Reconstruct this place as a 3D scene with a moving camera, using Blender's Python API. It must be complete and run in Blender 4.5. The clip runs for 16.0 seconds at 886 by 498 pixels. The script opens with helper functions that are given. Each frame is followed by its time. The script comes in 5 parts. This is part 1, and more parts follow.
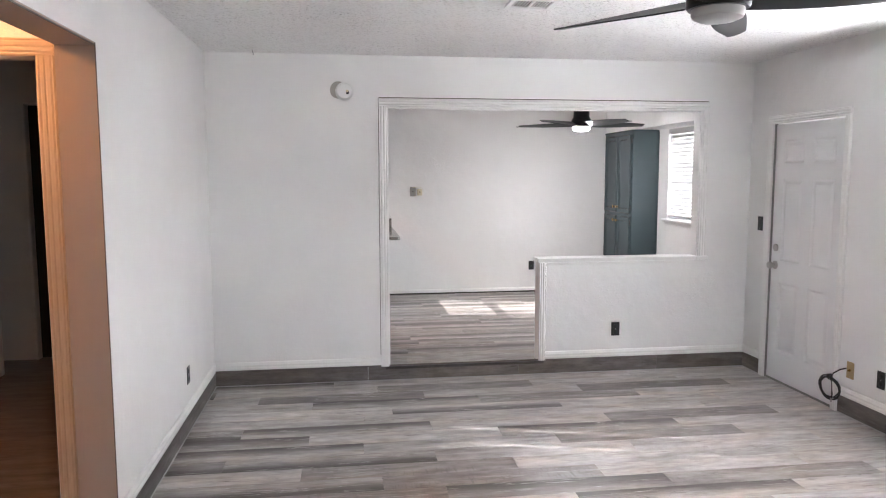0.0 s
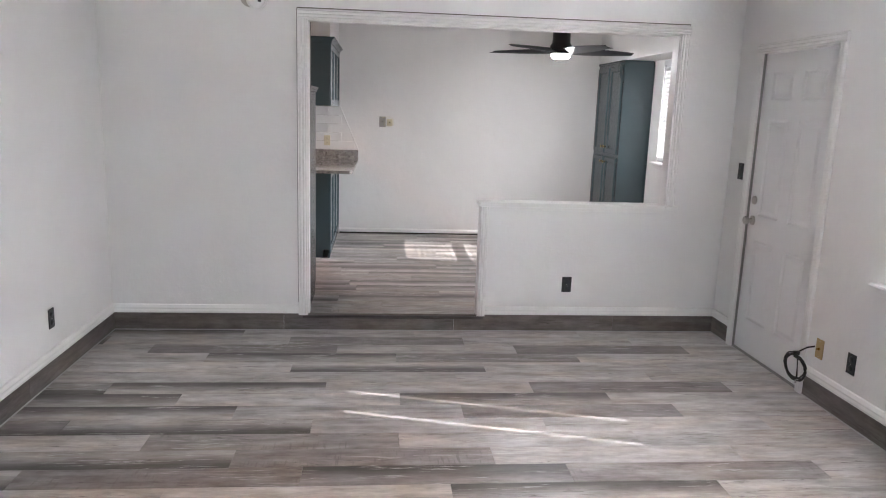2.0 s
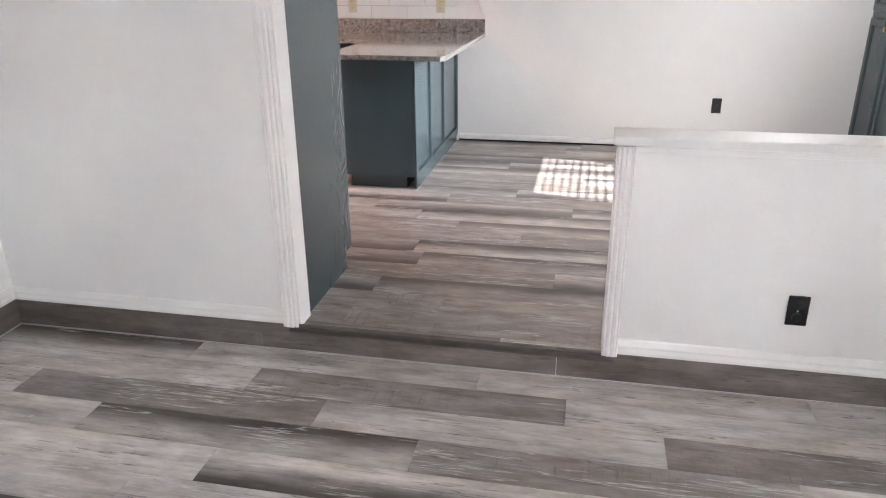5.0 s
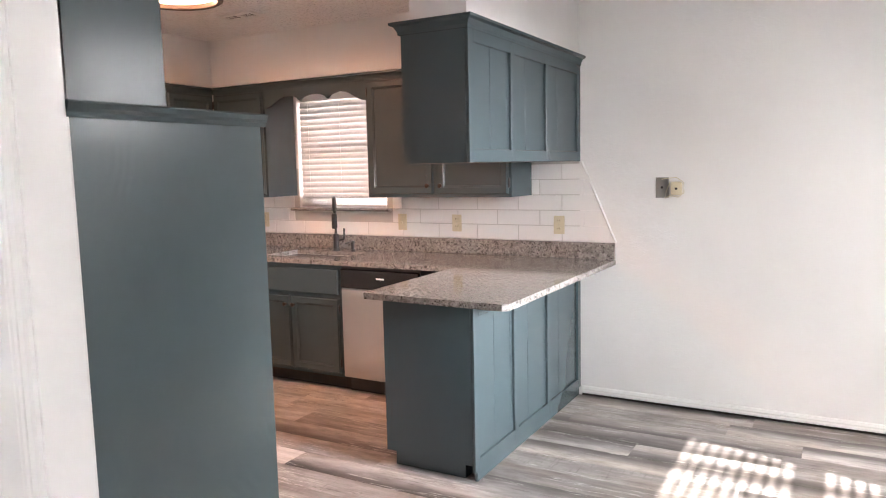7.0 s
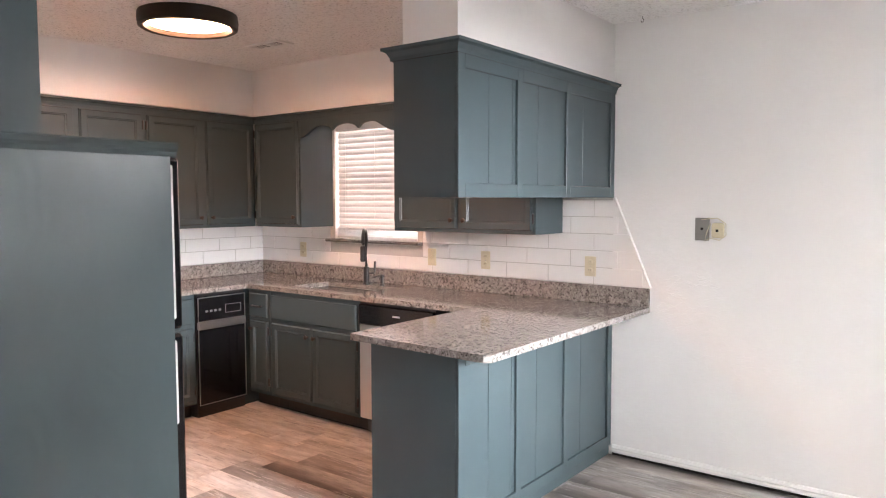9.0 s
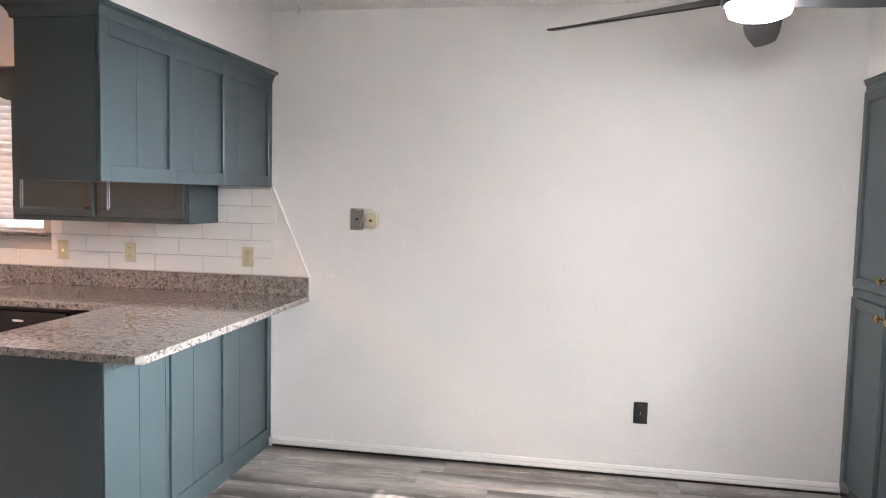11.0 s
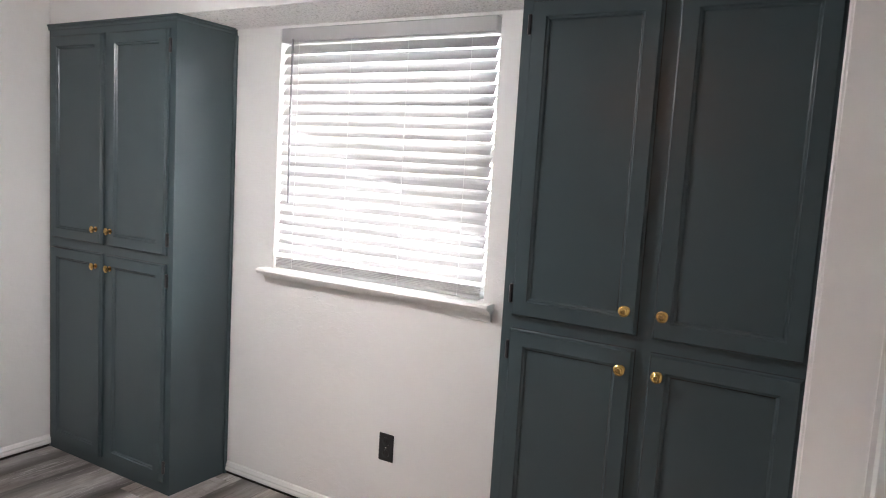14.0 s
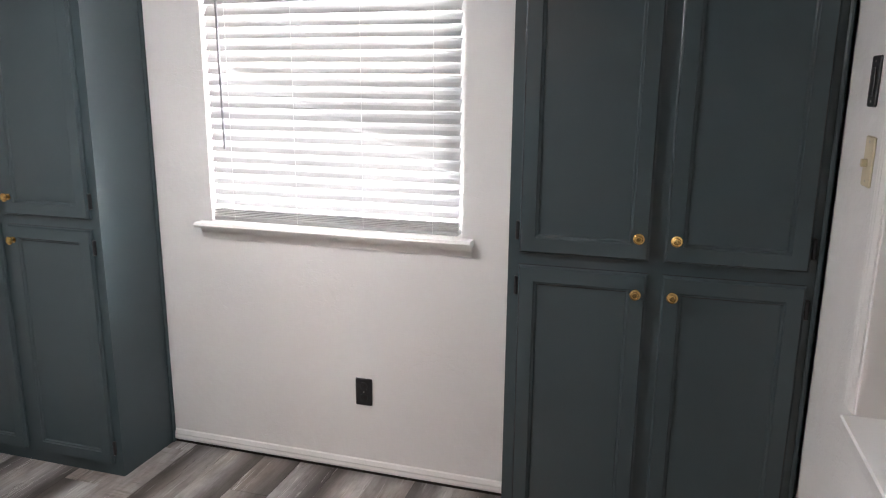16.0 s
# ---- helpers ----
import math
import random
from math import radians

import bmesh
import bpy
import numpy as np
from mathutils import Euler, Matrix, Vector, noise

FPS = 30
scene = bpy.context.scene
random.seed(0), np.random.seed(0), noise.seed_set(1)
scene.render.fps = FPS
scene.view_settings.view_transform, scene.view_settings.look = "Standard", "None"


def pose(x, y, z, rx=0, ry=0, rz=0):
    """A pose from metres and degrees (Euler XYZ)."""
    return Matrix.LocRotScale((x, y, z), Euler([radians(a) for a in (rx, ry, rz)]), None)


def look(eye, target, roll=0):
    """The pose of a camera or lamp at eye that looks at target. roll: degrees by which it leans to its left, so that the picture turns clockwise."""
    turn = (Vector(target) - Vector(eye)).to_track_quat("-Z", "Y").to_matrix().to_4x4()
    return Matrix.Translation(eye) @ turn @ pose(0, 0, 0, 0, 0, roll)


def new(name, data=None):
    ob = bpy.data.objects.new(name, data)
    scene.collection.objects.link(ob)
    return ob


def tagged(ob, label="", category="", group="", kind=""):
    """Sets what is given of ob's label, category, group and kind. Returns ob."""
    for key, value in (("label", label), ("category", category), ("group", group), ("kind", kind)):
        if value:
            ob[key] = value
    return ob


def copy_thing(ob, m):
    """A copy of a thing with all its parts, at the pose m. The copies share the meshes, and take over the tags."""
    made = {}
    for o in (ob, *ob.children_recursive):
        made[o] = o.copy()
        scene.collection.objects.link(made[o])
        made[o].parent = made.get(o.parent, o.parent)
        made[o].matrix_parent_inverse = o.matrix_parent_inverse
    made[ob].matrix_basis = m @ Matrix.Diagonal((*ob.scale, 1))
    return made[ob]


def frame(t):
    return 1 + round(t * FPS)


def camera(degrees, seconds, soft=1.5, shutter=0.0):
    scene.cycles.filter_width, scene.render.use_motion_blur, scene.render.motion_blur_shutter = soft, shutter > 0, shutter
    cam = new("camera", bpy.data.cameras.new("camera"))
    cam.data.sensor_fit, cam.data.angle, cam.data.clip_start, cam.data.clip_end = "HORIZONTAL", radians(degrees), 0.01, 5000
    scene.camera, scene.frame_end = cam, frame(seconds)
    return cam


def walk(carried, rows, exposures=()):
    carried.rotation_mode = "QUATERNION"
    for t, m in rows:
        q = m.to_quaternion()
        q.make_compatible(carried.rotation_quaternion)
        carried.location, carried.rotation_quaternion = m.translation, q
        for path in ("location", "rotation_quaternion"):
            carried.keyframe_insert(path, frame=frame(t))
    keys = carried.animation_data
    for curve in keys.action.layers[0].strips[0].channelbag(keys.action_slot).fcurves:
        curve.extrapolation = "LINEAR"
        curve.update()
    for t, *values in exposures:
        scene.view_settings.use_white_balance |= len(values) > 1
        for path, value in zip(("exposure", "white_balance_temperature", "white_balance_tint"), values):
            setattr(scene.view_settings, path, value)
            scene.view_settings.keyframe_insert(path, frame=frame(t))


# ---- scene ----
cam = camera(63.1, 16.0, soft=1.1)
PATH = [
    (0, (0.373, 0.385, 1.661), (0.646, 2.355, 1.454), -0.1),
    (0.5, (0.489, 0.463, 1.651), (0.766, 2.432, 1.437), -0.3),
    (0.6, (0.516, 0.488, 1.653), (0.798, 2.457, 1.446), -0.2),
    (1, (0.653, 0.632, 1.683), (0.965, 2.599, 1.492), 0.2),
    (1.5, (0.912, 0.751, 1.669), (1.186, 2.727, 1.518), 1.3),
    (2, (1.216, 0.98, 1.629), (1.399, 2.934, 1.243), 1.9),
    (2.5, (1.394, 1.34, 1.567), (1.544, 3.193, 0.829), 1.1),
    (3, (1.605, 1.699, 1.517), (1.717, 3.439, 0.538), 1.4),
    (3.5, (1.801, 2.109, 1.502), (1.799, 3.806, 0.443), 1.4),
    (4, (1.771, 2.587, 1.487), (1.681, 4.29, 0.442), 0.2),
    (4.5, (1.813, 3.078, 1.492), (1.574, 4.838, 0.572), -0.8),
    (5, (1.861, 3.591, 1.524), (1.484, 5.411, 0.786), -0.5),
    (5.2, (1.857, 3.771, 1.52), (1.432, 5.608, 0.854), -0.4),
    (7.3, (2.273, 5.383, 1.586), (1.197, 7.059, 1.402), -1.0),
    (7.5, (2.346, 5.475, 1.588), (1.194, 7.102, 1.419), -0.8),
    (7.6, (2.435, 5.518, 1.63), (1.231, 7.106, 1.453), -1.0),
    (8, (2.495, 5.645, 1.601), (1.174, 7.139, 1.458), -0.4),
    (8.2, (2.512, 5.678, 1.603), (1.167, 7.152, 1.468), -0.5),
    (10.3, (2.446, 5.72, 1.576), (1.78, 7.6, 1.432), 1.0),
    (10.5, (2.444, 5.72, 1.58), (1.865, 7.628, 1.433), 1.1),
    (11, (2.425, 5.728, 1.583), (2.079, 7.692, 1.433), 1.3),
    (11.5, (2.359, 5.735, 1.581), (2.241, 7.725, 1.422), 1.5),
    (12, (2.31, 5.78, 1.591), (2.492, 7.762, 1.4), 1.7),
    (12.5, (2.249, 5.904, 1.564), (2.873, 7.792, 1.351), 2.8),
    (13, (2.174, 5.989, 1.566), (3.204, 7.689, 1.337), 3.8),
    (13.3, (2.04, 6.059, 1.591), (3.342, 7.557, 1.345), 3.9),
    (13.5, (1.949, 6.071, 1.573), (3.404, 7.425, 1.346), 3.7),
    (14, (1.794, 6.13, 1.613), (3.5, 7.15, 1.394), 3.4),
    (14.5, (1.757, 6.227, 1.659), (3.586, 7.027, 1.548), 3.3),
    (15, (1.776, 6.434, 1.721), (3.65, 7.129, 1.671), 2.6),
    (15.5, (1.739, 6.566, 1.757), (3.623, 7.225, 1.628), 1.4),
    (16, (1.627, 6.668, 1.684), (3.496, 7.226, 1.24), 0.5),
]
walk(cam, [(t, look(eye, target, roll)) for t, eye, target, roll in PATH], [(0.0, 3.12, 6150, 14), (1.0, 3.06, 6150, 14), (2.0, 2.85, 6150, 14), (2.5, 3.22, 6120, 14), (3.0, 3.5, 6060, 12), (3.4, 3.66, 6060, 12), (4.0, 3.58, 6080, 12), (5.0, 3.28, 6220, 14), (7.3, 3.55, 6400, 15), (8.2, 3.65, 6400, 15), (10.5, 3.32, 6400, 15), (11.5, 3.25, 6300, 14), (12.0, 3.18, 6260, 14), (12.6, 2.75, 6220, 14), (13.1, 2.78, 6220, 14), (13.6, 2.98, 6250, 14), (14.2, 3.0, 6380, 14), (15.0, 2.95, 6350, 14), (15.5, 2.85, 6300, 14), (16.0, 2.88, 6300, 14)])

# ---- world, sun and window light ----
world = bpy.data.worlds.new("world")
scene.world = world
world.use_nodes = True
wn = world.node_tree
sky = wn.nodes.new("ShaderNodeTexSky")
sky.sky_type, sky.sun_disc = "NISHITA", False
SUN_DIR = Vector((-1.0, 0.282, -0.73)).normalized()
sky.sun_elevation = math.asin(-SUN_DIR.z)
sky.sun_rotation = math.atan2(-SUN_DIR.x, -SUN_DIR.y)
wn.links.new(sky.outputs[0], wn.nodes["Background"].inputs[0])
wn.nodes["Background"].inputs[1].default_value = 0.15
sun = new("sun", bpy.data.lights.new("sun", "SUN"))
sun.data.energy, sun.data.angle, sun.data.color = 3.5, radians(0.5), (1.0, 0.95, 0.88)
sun.matrix_world = look((20, 2, 16), Vector((20, 2, 16)) + SUN_DIR)


def area(name, eye, target, w, h, watts, color):
    l = new(name, bpy.data.lights.new(name, "AREA"))
    l.data.shape, l.data.size, l.data.size_y, l.data.energy, l.data.color = "RECTANGLE", w, h, watts, color
    l.matrix_world = look(eye, target)
    return l


DAY = (0.97, 0.985, 1.0)
area("daylight_living", (4.4, 3.34, 1.55), (0, 3.34, 1.3), 2.1, 1.5, 72, DAY)
area("daylight_dining", (4.7, 7.875, 1.7), (0, 7.875, 1.4), 1.25, 1.15, 4, DAY)
# Second lamp, added inside the blind to brighten the peninsula's side.
win = area("daylight_dining_inside", (4.13, 7.875, 1.645), (0.13, 8.30, 0.60), 1.0, 1.0, 5, DAY)
win.data.spread = radians(46)   # added lamp for what the slats throw on along the sun's way
area("daylight_kitchen", (-1.1, 10.02, 1.75), (-1.1, 5, 1.4), 0.8, 0.85, 5, (1.0, 0.80, 0.70))
# Added fill light, behind a rear window that is never in view.
area("daylight_rear", (1.4, -1.75, 1.55), (1.4, 3, 1.2), 1.6, 1.3, 1.5, DAY)


# ---- materials ----
def material(name, base, rough=0.5, metal=0.0):
    m = bpy.data.materials.new(name)
    m.use_nodes = True
    b = m.node_tree.nodes["Principled BSDF"]
    b.inputs["Base Color"].default_value = (*base, 1)
    b.inputs["Roughness"].default_value = rough
    b.inputs["Metallic"].default_value = metal
    return m


def node(m, kind, **inputs):
    n = m.node_tree.nodes.new(kind)
    for k, v in inputs.items():
        n.inputs[k.replace("_", " ")].default_value = v
    return n


def link(m, a, b):
    m.node_tree.links.new(a, b)


def bsdf(m):
    return m.node_tree.nodes["Principled BSDF"]


def coords(m, scale=(1, 1, 1), kind="Object"):
    tc, mp = node(m, "ShaderNodeTexCoord"), node(m, "ShaderNodeMapping", Scale=scale)
    link(m, tc.outputs[kind], mp.inputs[0])
    return mp.outputs[0]


def ramp(m, fac, stops):
    r = node(m, "ShaderNodeValToRGB")
    e = r.color_ramp.elements
    while len(e) < len(stops):
        e.new(0.5)
    for el, (pos, col) in zip(e, stops):
        el.position, el.color = pos, (*col, 1) if not isinstance(col, (int, float)) else (col, col, col, 1)
    link(m, fac, r.inputs[0])
    return r.outputs[0]


def mix(m, fac, a, b, blend="MIX"):
    n = node(m, "ShaderNodeMix")
    n.data_type, n.blend_type = "RGBA", blend
    for sock, v in ((n.inputs[0], fac), (n.inputs[6], a), (n.inputs[7], b)):
        if hasattr(v, "is_linked"):
            link(m, v, sock)
        else:
            sock.default_value = v if isinstance(v, (int, float)) else (*v, 1)
    return n.outputs[2]


def noise_tex(m, vec, scale, detail=4.0, rough=0.55):
    n = node(m, "ShaderNodeTexNoise", Scale=scale, Detail=detail, Roughness=rough)
    link(m, vec, n.inputs["Vector"])
    return n.outputs["Fac"]


def colour_noise(m, vec, scale):
    n = node(m, "ShaderNodeTexNoise", Scale=scale, Detail=2.0)
    link(m, vec, n.inputs["Vector"])
    return n.outputs["Color"]


def bump(m, height, strength, dist=0.01):
    n = node(m, "ShaderNodeBump", Strength=strength, Distance=dist)
    link(m, height, n.inputs["Height"])
    link(m, n.outputs[0], bsdf(m).inputs["Normal"])
    return n


def painted(name, base, rough, lumps=0.12, scale=9.0, var=0.05, detail=8):
    """Paint: faint large blotches, orange-peel and trowel relief."""
    m = material(name, base, rough)
    v = coords(m)
    big = noise_tex(m, v, 1.3, 3)
    dark = tuple(c * (1 - var) for c in base)
    lite = tuple(min(1, c * (1 + var * 0.4)) for c in base)
    link(m, ramp(m, big, [(0.3, dark), (0.7, lite)]), bsdf(m).inputs["Base Color"])
    if not lumps:
        return m
    fine = noise_tex(m, v, scale, detail, 0.6)
    bump(m, fine, lumps, 0.02)
    link(m, ramp(m, fine, [(0.3, rough - 0.05), (0.7, rough + 0.08)]), bsdf(m).inputs["Roughness"])
    return m


def trowelled(name, base, rough):
    """Rolled paint over hand-trowelled plaster: faint stipple, soft swells, sparse ridges left by the trowel."""
    m = painted(name, base, rough, 0.0, var=0.03)
    v = coords(m)
    stipple, swell = noise_tex(m, v, 55, 3, 0.6), noise_tex(m, v, 5.0, 4, 0.55)
    ridge = ramp(m, noise_tex(m, coords(m, (1.0, 1.0, 1.6)), 7.0, 4, 0.6), [(0.475, 0.0), (0.5, 1.0), (0.512, 0.0)])
    where = ramp(m, noise_tex(m, v, 1.9, 2, 0.5), [(0.50, 0.0), (0.62, 1.0)])
    marks = mix(m, 1.0, ridge, where, "MULTIPLY")
    h = mix(m, 0.12, swell, stipple)
    h = mix(m, 0.09, h, marks, "ADD")
    bump(m, h, 0.38, 0.02)
    link(m, ramp(m, swell, [(0.3, rough - 0.04), (0.7, rough + 0.08)]), bsdf(m).inputs["Roughness"])
    return m


WALL = trowelled("wall_paint", (0.805, 0.793, 0.776), 0.5)
TRIM = painted("trim_paint", (0.82, 0.81, 0.79), 0.33, 0.0, 30, 0.03)
TEAL = painted("teal_paint", (0.052, 0.075, 0.082), 0.27, 0.0, 28, 0.10)
# Window light on the fridge panel is put into this lighter teal.
TEALPLY = material("teal_plywood", (0.064, 0.091, 0.097), 0.26)
def ply_relief(m):
    """Rings of rotary-cut veneer that show through the paint."""
    n = noise_tex(m, coords(m, (1, 1.5, 1.0)), 3.2, 1.5, 0.4)
    k = node(m, "ShaderNodeMath")
    k.operation = "MULTIPLY"
    k.inputs[1].default_value = 62.0
    link(m, n, k.inputs[0])
    s = node(m, "ShaderNodeMath")
    s.operation = "SINE"
    link(m, k.outputs[0], s.inputs[0])
    bump(m, s.outputs[0], 0.042, 0.005)


ply_relief(TEALPLY)
bsdf(TEALPLY).inputs["Specular IOR Level"].default_value = 0.8
# Tan tones that also carry the hall's orange light.
WARMLINING = painted("warm_lit_lining_paint", (0.40, 0.31, 0.25), 0.45, 0.0, var=0.06)
WARMCASING = painted("warm_lit_casing", (0.56, 0.43, 0.30), 0.4, 0.0, var=0.08)
DOORWHITE = painted("door_paint", (0.80, 0.80, 0.80), 0.38, 0.0, 40, 0.02)
ALMOND = material("almond_plastic", (0.62, 0.55, 0.38), 0.4)
TAN = material("tan_plate", (0.42, 0.29, 0.13), 0.45)
BLACK = material("black_plastic", (0.012, 0.012, 0.013), 0.35)
BLACKMETAL = material("black_metal", (0.015, 0.015, 0.016), 0.3, 0.3)
BLADE = painted("fan_blade_paint", (0.020, 0.020, 0.021), 0.42, 0.0, 60, 0.1)
APPLIANCE = material("black_appliance_glass", (0.006, 0.006, 0.007), 0.12)
STEEL = material("brushed_steel", (0.55, 0.54, 0.52), 0.28, 1.0)
NICKEL = material("satin_nickel", (0.50, 0.48, 0.45), 0.3, 1.0)
BRASS = material("antique_brass", (0.52, 0.34, 0.12), 0.27, 1.0)
BRONZE = material("dark_bronze", (0.035, 0.028, 0.022), 0.4, 0.8)
RUBBER = material("black_rubber", (0.015, 0.015, 0.015), 0.5)
DARKLINE = material("dark_line", (0.16, 0.14, 0.12), 0.9)
# Near black that puts the shade of openings and recesses into the colour.
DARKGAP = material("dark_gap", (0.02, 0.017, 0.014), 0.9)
PLASTICWHITE = material("white_plastic", (0.78, 0.78, 0.76), 0.35)
WANDGREY = material("grey_clear_plastic", (0.28, 0.28, 0.29), 0.25)
SHADOWGREY = material("shadow_grey", (0.40, 0.38, 0.35), 0.5)
GROUND = painted("dry_lawn", (0.13, 0.14, 0.07), 0.9, 0.3, 4, 0.3)
SIDING = painted("pale_siding", (0.55, 0.53, 0.50), 0.7, 0.1, 5, 0.1)


def popcorn():
    m = material("popcorn_ceiling", (0.78, 0.77, 0.755), 0.8)
    v = coords(m)
    n1, n2 = noise_tex(m, v, 60, 3, 0.6), noise_tex(m, v, 190, 2, 0.5)
    vo = node(m, "ShaderNodeTexVoronoi", Scale=90.0)
    link(m, v, vo.inputs["Vector"])
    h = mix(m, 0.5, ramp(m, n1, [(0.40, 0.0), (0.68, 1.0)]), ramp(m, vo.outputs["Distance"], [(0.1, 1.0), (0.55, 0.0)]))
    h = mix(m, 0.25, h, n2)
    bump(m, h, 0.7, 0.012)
    # Shade in the pits of the relief is put into the colour.
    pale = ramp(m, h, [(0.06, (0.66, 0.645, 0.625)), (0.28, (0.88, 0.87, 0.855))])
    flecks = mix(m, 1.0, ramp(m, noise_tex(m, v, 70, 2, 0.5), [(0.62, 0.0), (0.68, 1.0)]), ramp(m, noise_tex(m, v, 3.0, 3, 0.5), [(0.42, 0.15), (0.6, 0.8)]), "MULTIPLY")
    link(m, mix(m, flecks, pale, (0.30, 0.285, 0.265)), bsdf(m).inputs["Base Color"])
    return m


def plank_wood(name, tones, edge=None, rough_sawn=False, scratches=0.9):
    """Grey washed oak vinyl: every plank has its own tone and its own stretch of grain."""
    m = material(name, (0.3, 0.28, 0.26), 0.36)
    tc, info = node(m, "ShaderNodeTexCoord"), node(m, "ShaderNodeObjectInfo")
    off = node(m, "ShaderNodeVectorMath")
    off.operation = "SCALE"
    off.inputs[0].default_value = (37.0, 91.0, 53.0)
    link(m, info.outputs["Random"], off.inputs["Scale"])
    add = node(m, "ShaderNodeVectorMath")
    link(m, tc.outputs["Object"], add.inputs[0])
    link(m, off.outputs[0], add.inputs[1])

    def stretched(sc):
        mp = node(m, "ShaderNodeMapping", Scale=sc)
        link(m, add.outputs[0], mp.inputs[0])
        return mp.outputs[0]

    band = noise_tex(m, stretched((0.55, 7.0, 1)), 1.6, 3, 0.5)
    grain = noise_tex(m, stretched((2.2, 60, 1)), 2.2, 8, 0.65)
    cloud = noise_tex(m, stretched((4.0, 12, 1)), 1.3, 6, 0.66)
    tint = noise_tex(m, stretched((1.6, 5, 1)), 1.1, 3, 0.5)
    saw = noise_tex(m, stretched((60, 6, 1)), 1.5, 2, 0.5)
    tone = ramp(m, info.outputs["Random"], [(0.0, tones[0]), (1.0, tones[1])])
    if edge:
        sep = node(m, "ShaderNodeSeparateXYZ")
        wob = node(m, "ShaderNodeMath", )
        link(m, tc.outputs["Object"], sep.inputs[0])
        wob.operation = "MULTIPLY_ADD"
        link(m, noise_tex(m, stretched((1.0, 4, 1)), 1.5, 4), wob.inputs[0])
        wob.inputs[1].default_value = 0.09
        link(m, sep.outputs["Y"], wob.inputs[2])
        tone = mix(m, ramp(m, wob.outputs[0], [(-0.005, 0.0), (0.10, 1.0)]), tone, edge)
    c = mix(m, 1.0, tone, ramp(m, band, [(0.28, (0.72, 0.70, 0.68)), (0.5, (1.0, 1.0, 1.0)), (0.72, (1.16, 1.16, 1.16))]), "MULTIPLY")
    c = mix(m, 1.0, c, ramp(m, grain, [(0.28, (0.86, 0.85, 0.84)), (0.5, (1, 1, 1)), (0.75, (1.07, 1.07, 1.07))]), "MULTIPLY")
    c = mix(m, 1.0, c, ramp(m, cloud, [(0.3, (0.54, 0.505, 0.475) if rough_sawn else (0.58, 0.56, 0.535)), (0.68, (1.20, 1.20, 1.20))]), "MULTIPLY")
    c = mix(m, 1.0, c, ramp(m, tint, [(0.36, (1.0, 0.94, 0.88)), (0.56, (0.98, 0.99, 1.01))]), "MULTIPLY")
    if rough_sawn:
        patch = noise_tex(m, stretched((1.2, 5, 1)), 1.0, 2)
        marks = mix(m, 1.0, ramp(m, saw, [(0.58, 0.0), (0.70, 0.55)]), ramp(m, patch, [(0.45, 0.0), (0.6, 1.0)]), "MULTIPLY")
        c = mix(m, marks, c, (0.13, 0.11, 0.098))
    crack = noise_tex(m, stretched((0.45, 9, 1)), 2.2, 4, 0.6)
    spot = noise_tex(m, stretched((2.0, 7, 1)), 1.1, 1)
    wear = mix(m, 1.0, ramp(m, crack, [(0.486, 0.0), (0.5, scratches), (0.514, 0.0)]), ramp(m, spot, [(0.50, 0.0), (0.56, 1.0)]), "MULTIPLY")
    c = mix(m, wear, c, (0.62, 0.60, 0.57))
    split = noise_tex(m, stretched((0.4, 7, 1)), 2.0, 4, 0.6)
    spot2 = noise_tex(m, stretched((1.6, 6, 1)), 1.3, 1)
    dark = mix(m, 1.0, ramp(m, split, [(0.492, 0.0), (0.5, 1.0), (0.508, 0.0)]), ramp(m, spot2, [(0.49, 0.0), (0.56, 0.85)]), "MULTIPLY")
    c = mix(m, dark, c, (0.07, 0.055, 0.045))
    link(m, c, bsdf(m).inputs["Base Color"])
    link(m, ramp(m, grain, [(0.3, 0.42), (0.7, 0.31)]), bsdf(m).inputs["Roughness"])
    bump(m, grain, 0.12, 0.004)
    return m


def granite():
    """Cream and brown crystals of about a centimetre, dark mica flecks and a fine salt-and-pepper grain."""
    m = material("speckled_granite", (0.4, 0.36, 0.32), 0.1)
    v = coords(m)
    a = node(m, "ShaderNodeTexVoronoi", Scale=95.0)
    link(m, mix(m, 0.035, v, colour_noise(m, v, 30)), a.inputs["Vector"])
    fine = node(m, "ShaderNodeTexVoronoi", Scale=210.0)
    link(m, v, fine.inputs["Vector"])
    b = noise_tex(m, v, 40, 5, 0.7)
    d = noise_tex(m, v, 95, 4, 0.65)
    spot = node(m, "ShaderNodeTexVoronoi", Scale=48.0)
    link(m, v, spot.inputs["Vector"])
    c = ramp(m, a.outputs["Color"], [(0.12, (0.115, 0.107, 0.097)), (0.36, (0.195, 0.185, 0.17)), (0.62, (0.255, 0.243, 0.226)), (0.9, (0.33, 0.318, 0.30))])
    c = mix(m, 0.25, c, ramp(m, fine.outputs["Color"], [(0.2, (0.10, 0.085, 0.075)), (0.8, (0.36, 0.345, 0.325))]))
    c = mix(m, ramp(m, b, [(0.55, 0.0), (0.61, 0.75)]), c, (0.045, 0.038, 0.034))
    c = mix(m, ramp(m, spot.outputs["Distance"], [(0.16, 0.9), (0.24, 0.0)]), c, (0.03, 0.025, 0.022))
    c = mix(m, ramp(m, d, [(0.63, 0.0), (0.70, 0.75)]), c, (0.52, 0.49, 0.455))
    link(m, c, bsdf(m).inputs["Base Color"])
    return m


